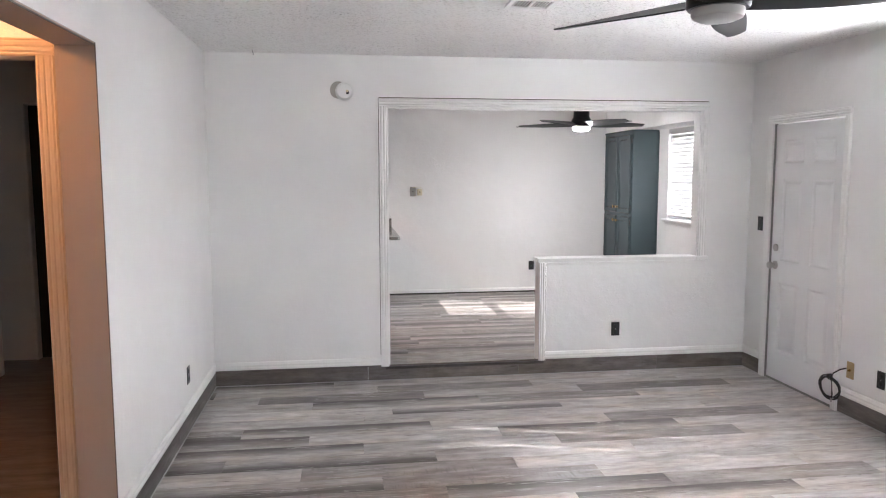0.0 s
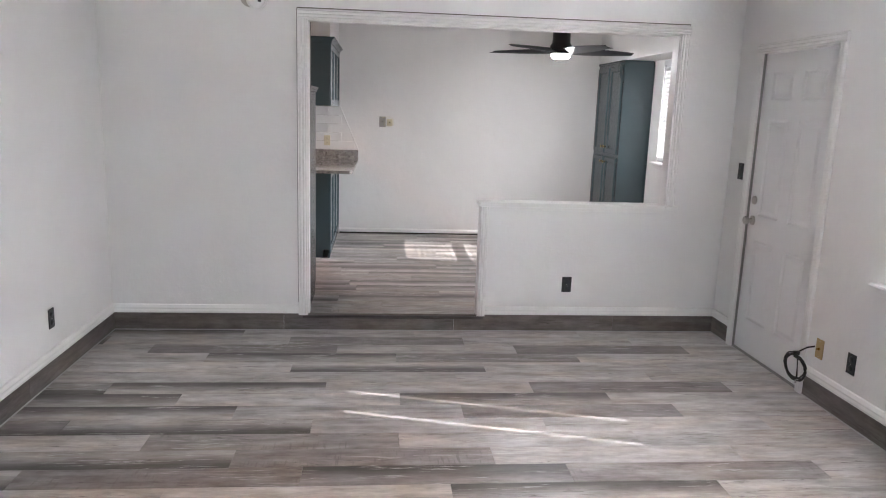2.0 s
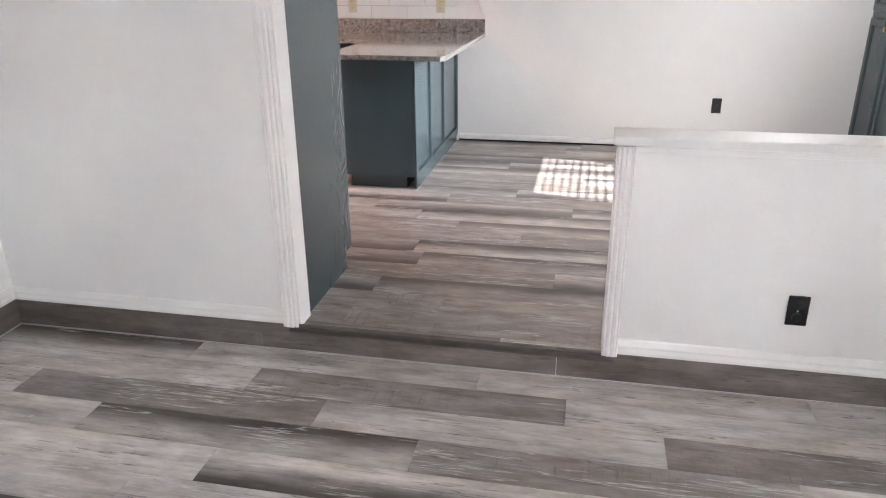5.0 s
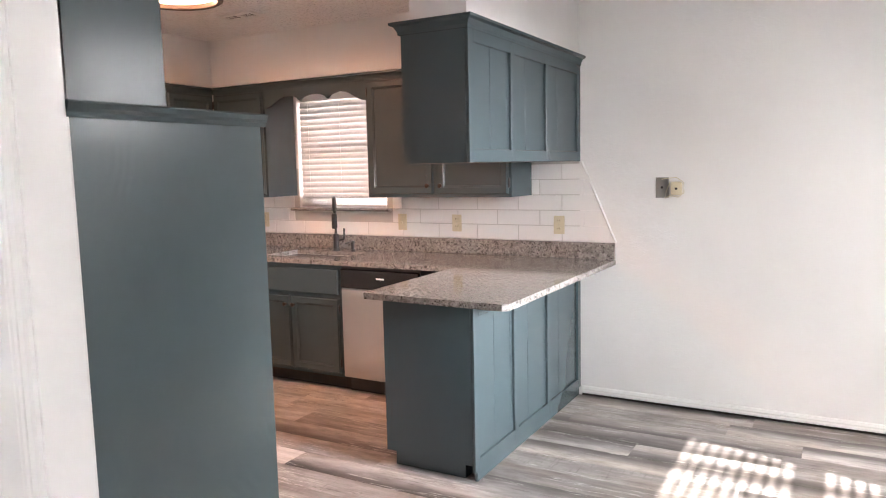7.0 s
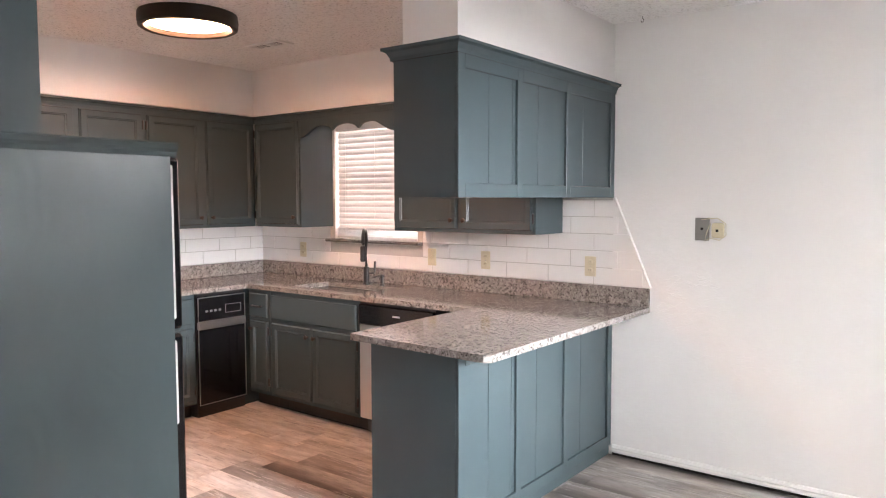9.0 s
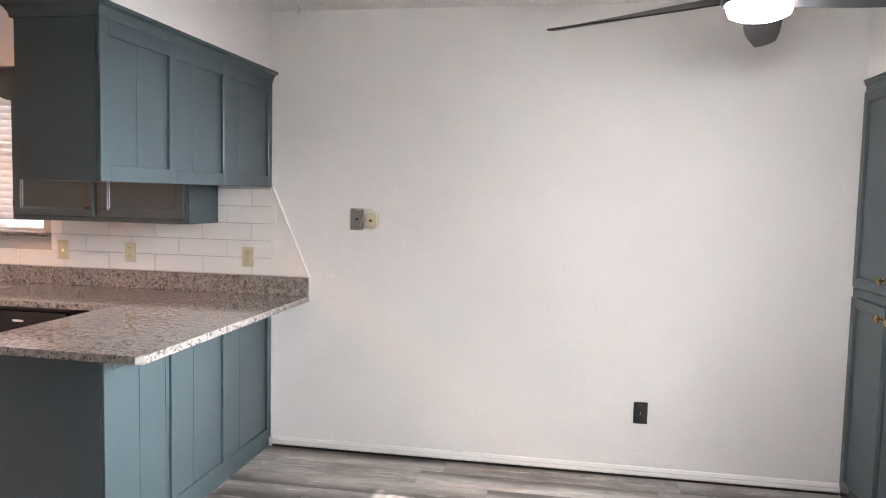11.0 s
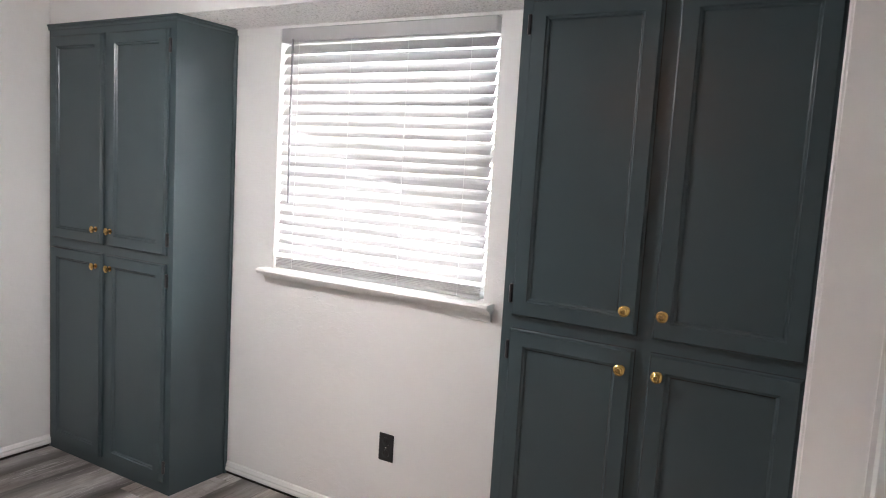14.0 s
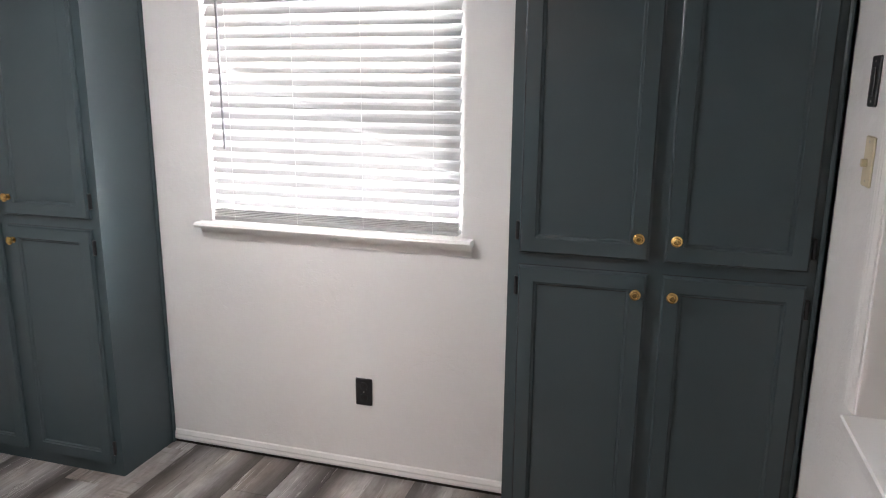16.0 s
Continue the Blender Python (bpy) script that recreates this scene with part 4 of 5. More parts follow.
part("door_panel", boxes((0.0, 0.385, -0.02, -0.001, 0.09, 0.60), bevel=0.004), APPLIANCE, cmp_)
part("trim_strip", boxes((0.0, 0.385, -0.0235, -0.0205, CT - DF - 0.063, CT - DF - 0.057), (0.0, 0.006, -0.0235, -0.0205, 0.09, CT - DF - 0.063), (0.379, 0.385, -0.0235, -0.0205, 0.09, CT - DF - 0.063), (0.0, 0.385, -0.0235, -0.0205, 0.086, 0.09)), STEEL, cmp_, "thin steel edge trim")
part("dial_frame", boxes((0.22, 0.35, -0.0225, -0.0205, 0.70, 0.703), (0.22, 0.35, -0.0225, -0.0205, 0.757, 0.76), (0.22, 0.223, -0.0225, -0.0205, 0.703, 0.757), (0.347, 0.35, -0.0225, -0.0205, 0.703, 0.757)), STEEL, cmp_)
for k in range(4):
    part("button", boxes((0.06 + k * 0.035, 0.08 + k * 0.035, -0.023, -0.0195, 0.72, 0.735), bevel=0.001), STEEL, cmp_)

# worktop with a cut for the sink, and its upstand
SX0, SX1, SY0, SY1 = -1.40, -0.76, 9.05, 9.40
wt = bmesh.new()
F = 8.94
for r in ((KX + 0.003, KX + 0.63, 7.5, F), (KX + 0.003, SX0, F, FY - 0.003), (SX1, 0.20, F, FY - 0.003), (SX0, SX1, F, SY0), (SX0, SX1, SY1, FY - 0.003)):
    box(wt, r[0], r[1], r[2], r[3], CT - 0.03, CT)
prism(wt, [(0.20, 8.02), (0.206, 8.008), (0.945, 7.985), (0.97, 8.005), (0.985, FY - 0.003), (0.20, FY - 0.003)], CT - 0.03, CT, "z")
bmesh.ops.remove_doubles(wt, verts=wt.verts, dist=1e-5)
worktop = thing("worktop", pose(0, 0, 0), "polished speckled brown-grey granite worktop", "worktop")
part("slab", wt, GRANITE, worktop)
part("upstand", boxes((KX + 0.024, 0.983, FY - 0.024, FY - 0.002, CT + 0.001, CT + 0.105), bevel=0.002), GRANITE, worktop)
part("upstand", boxes((KX + 0.002, KX + 0.023, 7.5, FY - 0.004, CT + 0.001, CT + 0.105), bevel=0.002), GRANITE, worktop)
sink = thing("sink", pose(0, 0, 0), "stainless undermount kitchen sink", "sink")
sb = boxes((SX0 - 0.01, SX0 + 0.003, SY0 - 0.01, SY1 + 0.01, CT - 0.20, CT - 0.031), (SX1 - 0.003, SX1 + 0.01, SY0 - 0.01, SY1 + 0.01, CT - 0.20, CT - 0.031), (SX0, SX1, SY0 - 0.01, SY0 + 0.003, CT - 0.20, CT - 0.031), (SX0, SX1, SY1 - 0.003, SY1 + 0.01, CT - 0.20, CT - 0.031), (SX0, SX1, SY0, SY1, CT - 0.21, CT - 0.198))
part("bowl", sb, STEEL, sink)
part("drain", lathe(bmesh.new(), [(0.045, 0), (0.045, 0.004), (0.03, 0.006), (0.02, 0.004)], 20, pose(-1.08, 9.22, CT - 0.197)), NICKEL, sink, "", True)

fx, fy = -1.09, 9.48
fc = thing("faucet", pose(fx, fy, CT, 0, 0, 35), "matt black gooseneck kitchen faucet", "faucet")
part("base", lathe(bmesh.new(), [(0.027, 0), (0.027, 0.008), (0.022, 0.012), (0.022, 0.11), (0.018, 0.12)], 20), BLACKMETAL, fc, "", True)
neck = [(0, 0, 0.11), (0, 0, 0.30)] + [(0, -0.075 + 0.075 * math.cos(a), 0.30 + 0.09 * math.sin(a)) for a in [math.pi * k / 12 for k in range(1, 13)]] + [(0, -0.15, 0.26)]
part("neck", tube(bmesh.new(), neck, 0.013, 10), BLACKMETAL, fc, "", True)
part("spray_head", lathe(bmesh.new(), [(0.016, 0), (0.021, 0.01), (0.02, 0.10), (0.014, 0.11)], 16, pose(0, -0.15, 0.17)), BLACKMETAL, fc, "", True)
part("lever", tube(bmesh.new(), [(0.02, 0, 0.07), (0.055, 0, 0.075), (0.06, 0, 0.09), (0.062, 0, 0.16)], 0.008, 8), BLACKMETAL, fc, "", True)
sd = thing("soap_dispenser", pose(fx + 0.15, fy, CT), "matt black soap dispenser beside the faucet", "dispenser")
part("base", lathe(bmesh.new(), [(0.018, 0), (0.018, 0.006), (0.012, 0.01), (0.012, 0.05), (0.016, 0.055), (0.016, 0.07), (0.006, 0.075)], 16), BLACKMETAL, sd, "", True)
part("spout", tube(bmesh.new(), [(0, 0, 0.065), (0.0, -0.03, 0.068), (0.0, -0.085, 0.06)], 0.006, 8), BLACKMETAL, sd, "", True)

# ---- ceiling fans and lamps ----
def ceiling_fan(x, y, drop, glow, turn, label, radius=0.62):
    t = thing("ceiling_fan", pose(x, y, CZ, 0, 0, turn), label, "fan", "ceiling fans")
    part("motor_housing", lathe(bmesh.new(), [(0.085, -0.002), (0.085, -0.02), (0.082, -0.10), (0.086, -drop + 0.15), (0.104, -drop + 0.12), (0.108, -drop + 0.10), (0.108, -drop + 0.05), (0.102, -drop + 0.042)], 32), BLACKMETAL, t, "", True)
    part("light_globe", lathe(bmesh.new(), [(0.088, -drop + 0.045), (0.09, -drop + 0.025), (0.084, -drop + 0.012), (0.06, -drop + 0.002), (0.02, -drop - 0.001)], 32), glow, t, "frosted round light under the motor", True)
    bm = bmesh.new()
    n = 10
    top = []
    for k in range(n + 1):
        u = k / n
        r = 0.10 + (radius - 0.10) * u
        half = 0.052 + 0.018 * math.sin(math.pi * u) - 0.014 * u
        tw = -radians(26 - 12 * u)
        droop = -drop + 0.075
        row = []
        for s in (-1, -0.4, 0.3, 1):
            row.append((r + (0.012 if s > 0.5 and k == n else 0), s * half * math.cos(tw), droop + s * half * math.sin(tw) - 0.006 * (1 - s * s)))
        top.append(row)
    up = [[bm.verts.new(p) for p in row] for row in top]
    dn = [[bm.verts.new((p[0], p[1], p[2] - 0.006)) for p in row] for row in top]
    for g, flip in ((up, False), (dn, True)):
        for a, b in zip(g, g[1:]):
            for i in range(3):
                bm.faces.new((a[i], a[i + 1], b[i + 1], b[i]))
    for i in range(n):
        for s in (0, 3):
            bm.faces.new((up[i][s], up[i + 1][s], dn[i + 1][s], dn[i][s]))
    for e in (0, n):
        for i in range(3):
            bm.faces.new((up[e][i], up[e][i + 1], dn[e][i + 1], dn[e][i]))
    b0 = part("blade", bm, BLADE, t, "tapered matt black blade", True)
    for k in range(1, 5):
        again(b0, pose(0, 0, 0, 0, 0, 72 * k))
    return t


# Unlit globe: the backlit shade on it is put into its grey.
GLOBE_SHADED = material("frosted_globe_shaded", (0.42, 0.41, 0.40), 0.3)
GLOBE_ON = lamp_glow("frosted_globe_lit", (1.0, 0.975, 0.945), 37.0)
KITCHEN_GLOW = lamp_glow("kitchen_diffuser_lit", (1.0, 0.50, 0.29), 10.0)
ceiling_fan(1.67, 2.80, 0.39, GLOBE_SHADED, 127, "black five-blade ceiling fan, light off", 0.66)
ceiling_fan(2.95, 8.03, 0.454, GLOBE_ON, 3, "black five-blade ceiling fan, light on", 0.72)
kl = thing("ceiling_light", pose(-0.94, 7.98, CZ), "round flush kitchen light with bronze rim, lit", "lamp")
part("rim", lathe(bmesh.new(), [(0.20, -0.001), (0.252, -0.001), (0.256, -0.035), (0.252, -0.070), (0.238, -0.078), (0.222, -0.072), (0.216, -0.045)], 40), BRONZE, kl, "dark bronze rim", True)
part("diffuser", lathe(bmesh.new(), [(0.215, -0.044), (0.21, -0.049), (0.12, -0.053), (0.01, -0.054)], 40), KITCHEN_GLOW, kl, "lit white diffuser", True)
hl = thing("hall_light", pose(-1.5, 3.2, CZ), "small warm hall ceiling light, lit", "lamp")
part("globe", lathe(bmesh.new(), [(0.12, -0.001), (0.14, -0.03), (0.12, -0.08), (0.05, -0.1)], 24), lamp_glow("hall_globe_lit", (1.0, 0.45, 0.18), 10.0), hl, "", True)


def vent(x, y, z, w, d, turn=0):
    t = thing("ceiling_vent", pose(x, y, z, 0, 0, turn), "white pressed-metal ceiling vent", "vent", "ceiling vents")
    f = 0.03
    part("frame", boxes((-w / 2, w / 2, -d / 2, -d / 2 + f, -0.012, -0.001), (-w / 2, w / 2, d / 2 - f, d / 2, -0.012, -0.001), (-w / 2, -w / 2 + f, -d / 2 + f, d / 2 - f, -0.012, -0.001), (w / 2 - f, w / 2, -d / 2 + f, d / 2 - f, -0.012, -0.001), (-0.008, 0.008, -d / 2 + f, d / 2 - f, -0.012, -0.001), bevel=0.002), PLASTICWHITE, t)
    # Dark sheet behind the slats stands for the unlit duct.
    part("backing", boxes((-w / 2 + f, w / 2 - f, -d / 2 + f, d / 2 - f, -0.003, -0.001)), DARKGAP, t)
    s = part("slat", boxes((-0.0032, 0.0032, -d / 2 + f, d / 2 - f, -0.0105, -0.0095)), PLASTICWHITE, t, at=pose(-w / 2 + f + 0.012, 0, 0, 0, 40, 0))
    s.matrix_basis = pose(-w / 2 + f + 0.008, 0, 0)
    n = int((w / 2 - f - 0.008) / 0.016)
    for sgn in (-1, 1):
        for k in range(n):
            if sgn == -1 and k == 0:
                continue
            again(s, pose(sgn * (0.018 + k * 0.016) if sgn > 0 else -w / 2 + f + 0.008 + k * 0.016, 0, 0))
    return t


vent(1.395, 4.27, CZ, 0.26, 0.22)
vent(-1.18, 8.71, CZ, 0.30, 0.15, 0)


# ---- switches, sockets and small things ----
def socket(m, kind, plate, inner, label):
    """Wall plate; local -y faces the room."""
    t = thing({"duplex": "wall_outlet", "coax": "coax_plate", "rocker": "light_switch", "toggle": "light_switch"}[kind], m, label, "outlet" if kind in ("duplex", "coax") else "switch", "wall plates")
    part("plate", box(bmesh.new(), -0.036, 0.036, -0.006, -0.0005, -0.058, 0.058, 0.003), plate, t)
    if kind == "duplex":
        for z in (-0.025, 0.025):
            r = part("receptacle", lathe(bmesh.new(), [(0.017, 0), (0.017, 0.003), (0.015, 0.004)], 16, pose(0, -0.006, z, 90)), inner, t, "", True)
            for x in (-0.006, 0.006):
                part("slot", boxes((x - 0.0012, x + 0.0012, -0.0108, -0.0098, z - 0.001, z + 0.008)), DARKGAP, r)
    elif kind == "coax":
        part("connector", lathe(bmesh.new(), [(0.008, 0), (0.008, 0.006), (0.005, 0.006), (0.005, 0.016)], 12, pose(0, -0.006, 0, 90)), BRASS, t, "", True)
    elif kind == "rocker":
        part("rocker", box(bmesh.new(), -0.017, 0.017, -0.010, -0.006, -0.034, 0.034, 0.002), inner, t)
    else:
        part("toggle", box(bmesh.new(), -0.005, 0.005, -0.02, -0.006, -0.012, 0.006, 0.002), inner, t)
    for z in (-0.045, 0.045) if kind != "duplex" else (0.0,):
        part("screw", lathe(bmesh.new(), [(0.003, 0), (0.003, 0.001)], 8, pose(0, -0.006, z, 90)), NICKEL, t)
    return t


B = (BLACK, BLACK)
A = (ALMOND, ALMOND)
socket(pose(2.627, PY, 0.363), "duplex", *B, "black outlet on the half wall")
socket(pose(LX, 5.142, 0.367, 0, 0, 90), "duplex", *B, "black outlet on the white side wall")
socket(pose(RX, 4.483, 0.335, 0, 0, -90), "duplex", *B, "black outlet beside the front door")
socket(pose(RX, 4.767, 0.323, 0, 0, -90), "coax", TAN, TAN, "tan coax plate with a cable plugged in")
socket(pose(RX, 5.913, 1.25, 0, 0, -90), "rocker", *B, "black light switch beside the front door")
socket(pose(2.821, FY, 0.462), "duplex", *B, "black outlet on the dining wall")
socket(pose(DX, 7.745, 0.472, 0, 0, -90), "duplex", *B, "black outlet below the dining window")
socket(pose(3.54, PB, 1.70, 0, 0, 180), "rocker", *B, "black light switch on the partition beside the pantry")
socket(pose(3.5, PB, 1.52, 0, 0, 180), "toggle", *A, "almond toggle switch on the partition")
for x, k in ((0.622, "duplex"), (-0.116, "duplex"), (-0.557, "toggle"), (-1.858, "duplex")):
    socket(pose(x, FY - 0.008, 1.205), k, *A, "almond wall plate on the tiled backsplash")

# old phone jack: grey back plate and round almond cover with a loose wire
pj = thing("phone_jack", pose(1.268, FY, 1.437), "old grey phone plate with an almond jack and loose wire", "outlet")
part("plate", box(bmesh.new(), -0.045, 0.03, -0.006, -0.0005, -0.06, 0.06, 0.002), material("grey_metal_plate", (0.28, 0.27, 0.25), 0.5, 0.4), pj)
part("jack", box(bmesh.new(), 0.045, 0.11, -0.03, -0.0005, -0.045, 0.035, 0.012, 2), ALMOND, pj, "rounded almond jack", True)
part("jack_ring", lathe(bmesh.new(), [(0.024, 0), (0.024, 0.0025), (0.021, 0.003)], 20, pose(0.078, -0.03, -0.005, 90)), ALMOND, pj, "", True)
part("port", box(bmesh.new(), 0.071, 0.085, -0.0345, -0.0325, -0.012, 0.001), DARKGAP, pj)
part("port", box(bmesh.new(), -0.015, -0.002, -0.008, -0.006, -0.005, 0.008), DARKGAP, pj)
part("wire", tube(bmesh.new(), [(-0.01, -0.01, 0.05), (0.03, -0.02, 0.055), (0.08, -0.035, 0.06), (0.118, -0.02, 0.03), (0.12, -0.02, -0.03), (0.09, -0.035, -0.055), (0.04, -0.025, -0.045), (0.01, -0.015, -0.065), (0.02, -0.02, -0.02), (0.04, -0.02, 0.03)], 0.0025, 6), ALMOND, pj, "thin loose wire", True)

sm = thing("smoke_detector", pose(0.399, PY, 2.293, 90), "round white smoke detector above the opening", "detector")
part("base", lathe(bmesh.new(), [(0.068, 0.0005), (0.07, 0.004), (0.07, 0.026), (0.064, 0.028)], 32), PLASTICWHITE, sm, "", True)
part("cover", lathe(bmesh.new(), [(0.062, 0.028), (0.062, 0.04), (0.055, 0.05), (0.03, 0.054), (0.012, 0.055)], 32), PLASTICWHITE, sm, "", True)
part("button", lathe(bmesh.new(), [(0.01, 0.055), (0.01, 0.057), (0.006, 0.058)], 16, pose(0.02, 0.0, 0)), ALMOND, sm)
part("label", boxes((0.012, 0.034, -0.024, 0.0, 0.0535, 0.0556)), BLACK, sm)
# Flat grey disc paints the shadow the detector throws to its left.
part("shadow_disc", lathe(bmesh.new(), [(0.066, 0.0004), (0.066, 0.003), (0.060, 0.006)], 28, pose(-0.045, 0.012, 0)), SHADOWGREY, sm, "grey disc for the detector's cast shadow", True)
for k in range(10):
    a = math.pi * (0.15 + 0.7 * k / 9) + math.pi / 2
    part("vent_slot", boxes((-0.003, 0.003, -0.0015, 0.0015, 0.034, 0.0365)), DARKGAP, sm, at=pose(0.0615 * math.cos(a), 0.0615 * math.sin(a), 0, 0, 0, math.degrees(a) + 90))

# coil of cable hanging from the coax plate
cb = thing("cable_coil", pose(RX - 0.045, 4.835, 0.0), "coil of black coax cable hanging from the plate", "cable")
rng = random.Random(5)
pts = [(0.02, -0.055, 0.335), (-0.02, -0.045, 0.325), (-0.03, 0.0, 0.29), (-0.025, 0.06, 0.23)]
for k in range(96):
    a = 2.1 + 2 * math.pi * k / 24
    r = 0.088 + 0.008 * math.sin(k * 0.7) + 0.005 * (k // 24)
    pts.append((-0.02 + 0.012 * math.sin(k * 0.26), 0.05 + r * math.cos(a) * 0.95, 0.172 + r * math.sin(a) * 0.78))
pts += [(-0.02, 0.02, 0.13), (-0.015, 0.03, 0.10)]
part("cable", tube(bmesh.new(), pts, 0.005, 7), RUBBER, cb, "", True)
part("connector", tube(bmesh.new(), [(-0.015, 0.03, 0.10), (-0.014, 0.034, 0.075)], 0.006, 8), NICKEL, cb)
part("cable_tie", boxes((-0.04, 0.0, 0.045, 0.065, 0.245, 0.268), bevel=0.003), RUBBER, cb)

for n_, (hx, hy) in enumerate(((-0.27, PY - 0.12), (0.95, FY - 0.1))):
    hk = bmesh.new()
    tube(hk, [(hx, hy, CZ + 0.002), (hx, hy, CZ - 0.012), (hx + 0.008, hy, CZ - 0.022), (hx + 0.006, hy, CZ - 0.034), (hx - 0.004, hy, CZ - 0.034), (hx - 0.007, hy, CZ - 0.026)], 0.0016, 6)
    tagged(new("ceiling_hook", mesh_of("ceiling_hook", hk, BRONZE)), "small bent wire hook in the ceiling", "hook")


chip = bmesh.new()
lathe(chip, [(0.006, 0.0), (0.007, 0.003), (0.003, 0.006)], 7, pose(1.395, 3.675, 0.0005))
tagged(new("floor_chip", mesh_of("floor_chip", chip, DARKGAP)), "small dark chip of debris on the floor", "debris")


# ---- pieces of walls and floors ----
# tiled backsplash: running bond that ends on a slope at the dining side
bs = thing("backsplash", pose(0, 0, 0), "white glazed running-bond tile backsplash", "backsplash", kind="structure")
TZ0, TZ1, TW, TH = CT + 0.107, 1.602, 0.30, 0.098
part("grout", boxes((KX + 0.01, KW[0], FY - 0.004, FY - 0.001, TZ0, TZ1), (KW[0], KW[1], FY - 0.004, FY - 0.001, TZ0, KW[2] - 0.012), (KW[1], 0.755, FY - 0.004, FY - 0.001, TZ0, TZ1)), GROUT, bs)
row = 0
z = TZ0
while z < TZ1 - 0.01:
    z2 = min(z + TH, TZ1)
    end0, end1 = 0.982 - 0.216 * (z - TZ0) / (TZ1 - TZ0), 0.982 - 0.216 * (z2 - TZ0) / (TZ1 - TZ0)
    x = KX + 0.012 - (TW / 2 if row % 2 else 0)
    while x < end0:
        a, b = max(x, KX + 0.012), x + TW - 0.004
        if b > a + 0.02 and a < end1 - 0.02:
            clipped = [(a, b)]
            if z2 > KW[2] - 0.03:
                clipped = [(p, q) for p, q in ((a, min(b, KW[0] - 0.05)), (max(a, KW[1] + 0.05), b)) if q - p > 0.02]
            for p, q in clipped:
                tb = bmesh.new()
                if q > end1:
                    prism(tb, [(p, z + 0.002), (min(q, end0), z + 0.002), (min(q, end1), z2 - 0.002), (p, z2 - 0.002)], FY - 0.0085, FY - 0.004, "y")
                else:
                    box(tb, p, q, FY - 0.0085, FY - 0.004, z + 0.002, z2 - 0.002, 0.0015)
                part("tile", tb, TILE, bs)
        x += TW
    z, row = z2, row + 1
part("grout", boxes((KX + 0.001, KX + 0.004, 7.5, FY - 0.009, TZ0, 1.394)), GROUT, bs)
z, row = TZ0, 0
while z < 1.39:
    z2 = min(z + TH, 1.394)
    y = 7.5 - (TW / 2 if row % 2 else 0)
    while y < FY - 0.02:
        p, q = max(y, 7.5), min(y + TW - 0.004, FY - 0.009)
        if q - p > 0.02:
            part("tile", box(bmesh.new(), KX + 0.004, KX + 0.0085, p, q, z + 0.002, z2 - 0.002, 0.0015), TILE, bs)
        y += TW
    z, row = z2, row + 1
edge = bmesh.new()
tube(edge, [(0.985, FY - 0.006, TZ0), (0.769, FY - 0.006, TZ1)], 0.007, 6)
part("edge_strip", edge, TILE, bs, "white sloping edge strip")

# plank skirting pieces, each a board stood on edge, and a pale bead of caulk at its foot
def skirting(a, b, w, face, axis, joints=()):
    cuts = [a, *joints, b]
    turn = {("x", -1): 0, ("x", 1): 180, ("y", 1): 90, ("y", -1): -90}[(axis, face)]
    for p, q in zip(cuts, cuts[1:]):
        l = (q - p) / 2 - 0.0008
        mid = (p + q) / 2
        part("skirting_plank", box(bmesh.new(), -l, l, -BASEH / 2, BASEH / 2, 0.0, 0.007, 0.0008), PLANKDARK, bb, at=(pose(mid, w, BASEH / 2, 0, 0, turn) if axis == "x" else pose(w, mid, BASEH / 2, 0, 0, turn)) @ pose(0, 0, 0, 90))
    n, n2 = w + face * 0.007, w + face * 0.0115
    part("caulk", boxes((a, b, min(n, n2), max(n, n2), 0.0005, 0.006) if axis == "x" else (min(n, n2), max(n, n2), a, b, 0.0005, 0.006)), CAULK, bb)


CAULK = material("grey_caulk", (0.50, 0.49, 0.48), 0.6)
skirting(LX + 0.007, RX - 0.007, PY, -1, "x", (0.554, 1.792, 3.0))
skirting(HO[1] + 0.004, PY, LX, 1, "y", (4.82,))
skirting(-1.3, HO[0], LX, 1, "y", (0.6,))
skirting(FD[1] + 0.07, PY, RX, -1, "y")
skirting(-1.3, FD[0] - 0.07, RX, -1, "y", (1.1, 2.3, 3.5))

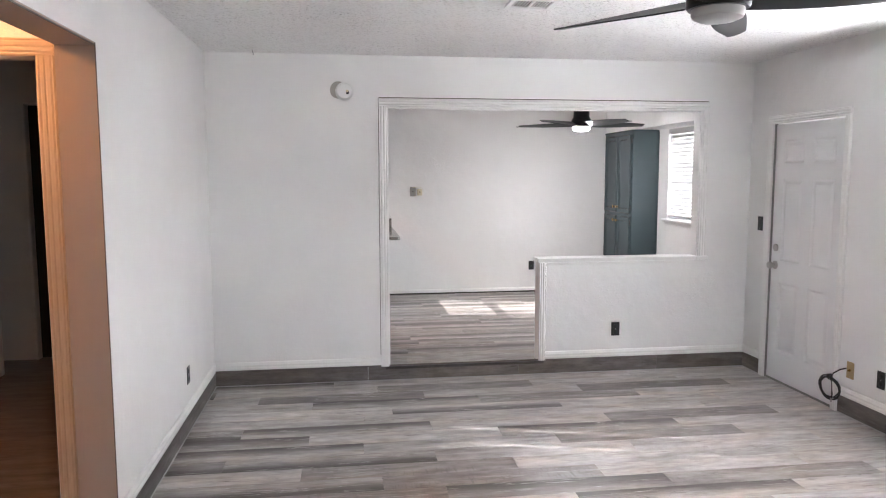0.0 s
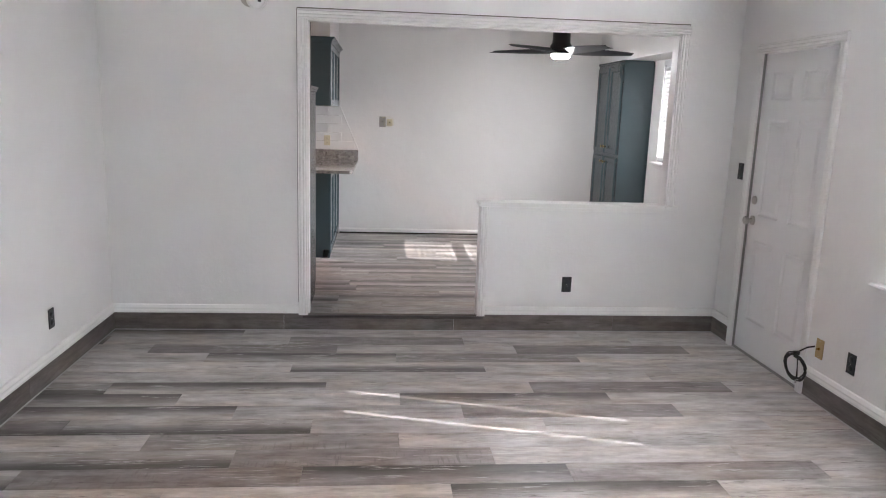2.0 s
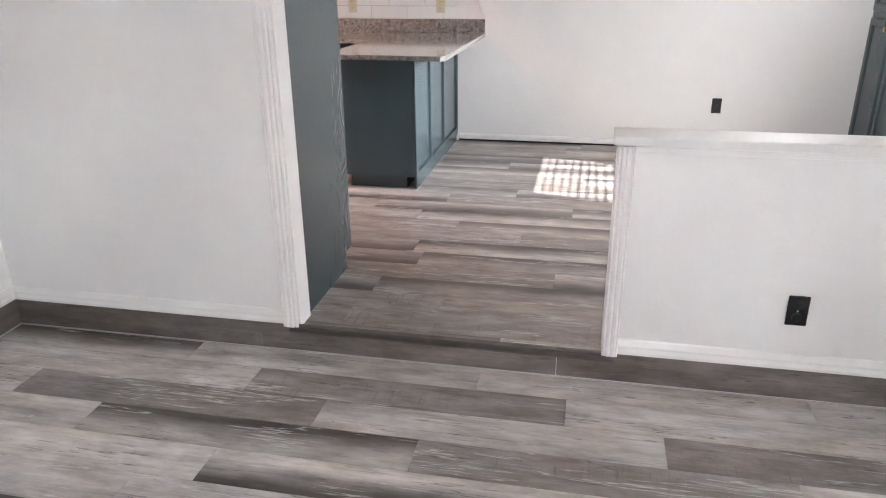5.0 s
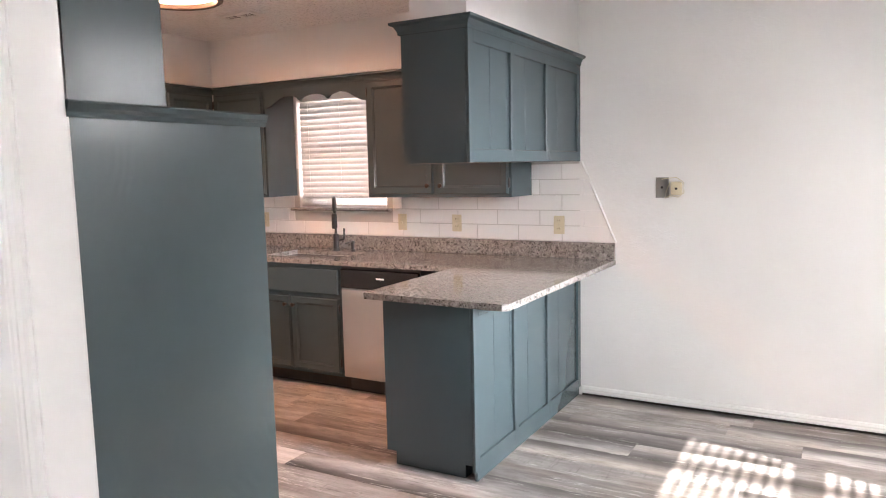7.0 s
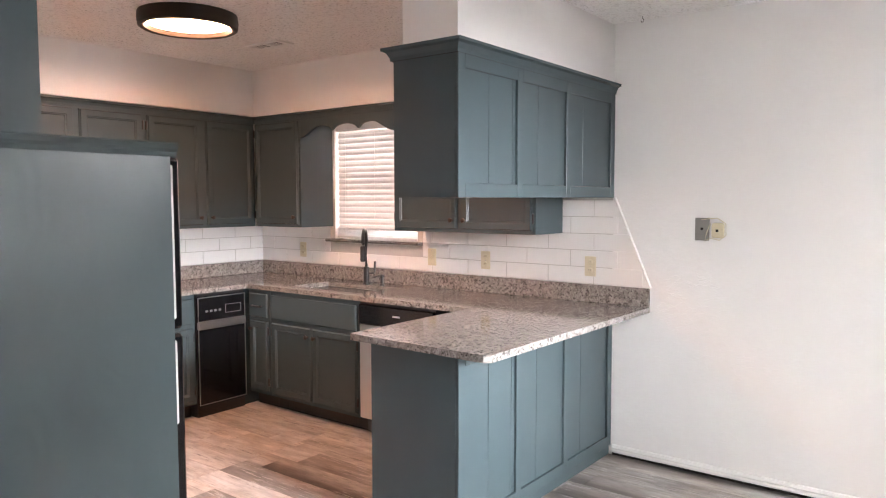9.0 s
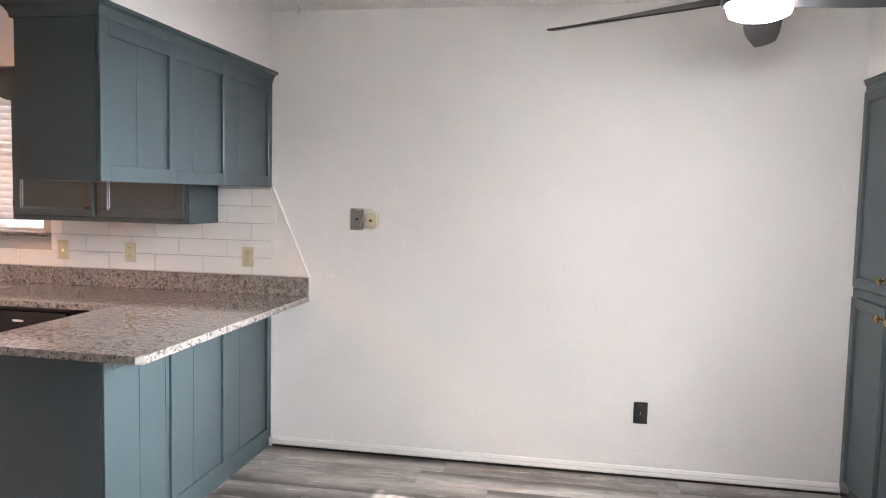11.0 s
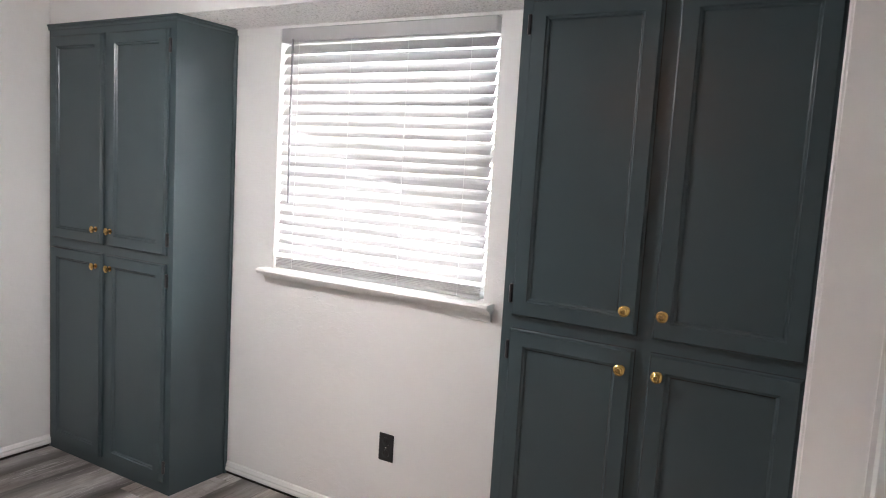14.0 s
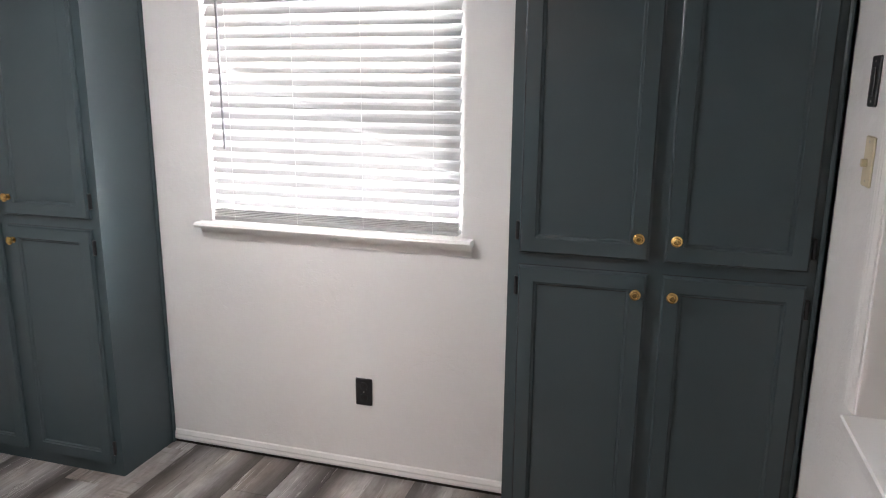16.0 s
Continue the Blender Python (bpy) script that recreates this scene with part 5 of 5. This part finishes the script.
# floor planks: three kinds of board, laid in rows that run across the rooms
PW, PL = 0.171, 1.22
def plank_floor(name, x0, x1, y0, y1, z, label, seed, top, laid=None):
    """laid: row -> (a joint's x, kinds of the boards from that joint on to the right, after the one left of it)."""
    fl = thing(name, pose(0, 0, 0), label, "floor", kind="structure")
    cache, rng, r = {}, random.Random(seed), 0
    while top - r * PW > y0 + 0.004:
        hi, lo = min(top - r * PW, y1), max(top - (r + 1) * PW, y0)
        joint, kinds = (laid or {}).get(r, (rng.uniform(0, PL), ""))
        first = joint - PL
        x, k = first, 0
        while x > x0:
            x, k = x - PL, k - 1
        while x < x1 - 0.003:
            a, b = max(x, x0), min(x + PL, x1)
            kind = kinds[k] if 0 <= k < len(kinds) else rng.choice("BBbBbC" if z > 0 and b < 0.45 else "AaCCaAC" if z > 0 else "AaBBBCCab")
            if b - a > 0.006 and hi - lo > 0.006:
                key = (round(b - a, 3), round(hi - lo, 3), kind.upper())
                if key not in cache:
                    bm = bmesh.new()
                    box(bm, -key[0] / 2 + 0.0005, key[0] / 2 - 0.0005, -key[1] / 2 + 0.0005, key[1] / 2 - 0.0005, -0.005, 0.0, 0.0008)
                    cache[key] = mesh_of("plank", bm, PLANKS[key[2]])
                ob = new("plank", cache[key])
                ob.parent = fl
                ob.matrix_basis = pose((a + b) / 2, (lo + hi) / 2, z, 0, 0, 180 if kind.islower() else 0)
            x, k = x + PL, k + 1
        r += 1
    return fl


LAID = {0: (0.279, "ABBB"), 1: (0.62, "BCBB"), 2: (0.96, "CBCB"), 3: (1.355, "ACB"), 4: (0.695, "BaBB"), 5: (0.495, "BBBB"), 6: (0.93, "ABCB"), 7: (1.36, "BABB"), 8: (0.476, "ABCB"), 9: (0.896, "aBBB"), 10: (1.34, "CBBB"), 11: (0.565, "aCBB"), 12: (0.896, "CACB"), 13: (1.556, "BABB"), 14: (1.331, "ABBB"), 15: (1.993, "CBB"), 16: (1.783, "BBB")}
plank_floor("floor", LX, RX + 0.03, -1.3, PY, 0.0, "grey washed vinyl plank floor of the living room", 11, 6.108, LAID)
plank_floor("floor_raised", -0.85, DX, PY + 0.024, FY, DF, "grey washed vinyl plank floor of dining room and kitchen", 12, FY)
plank_floor("floor_kitchen", KX, -0.85, 6.95, FY, DF, "grey washed vinyl plank floor of the kitchen end", 13, FY)
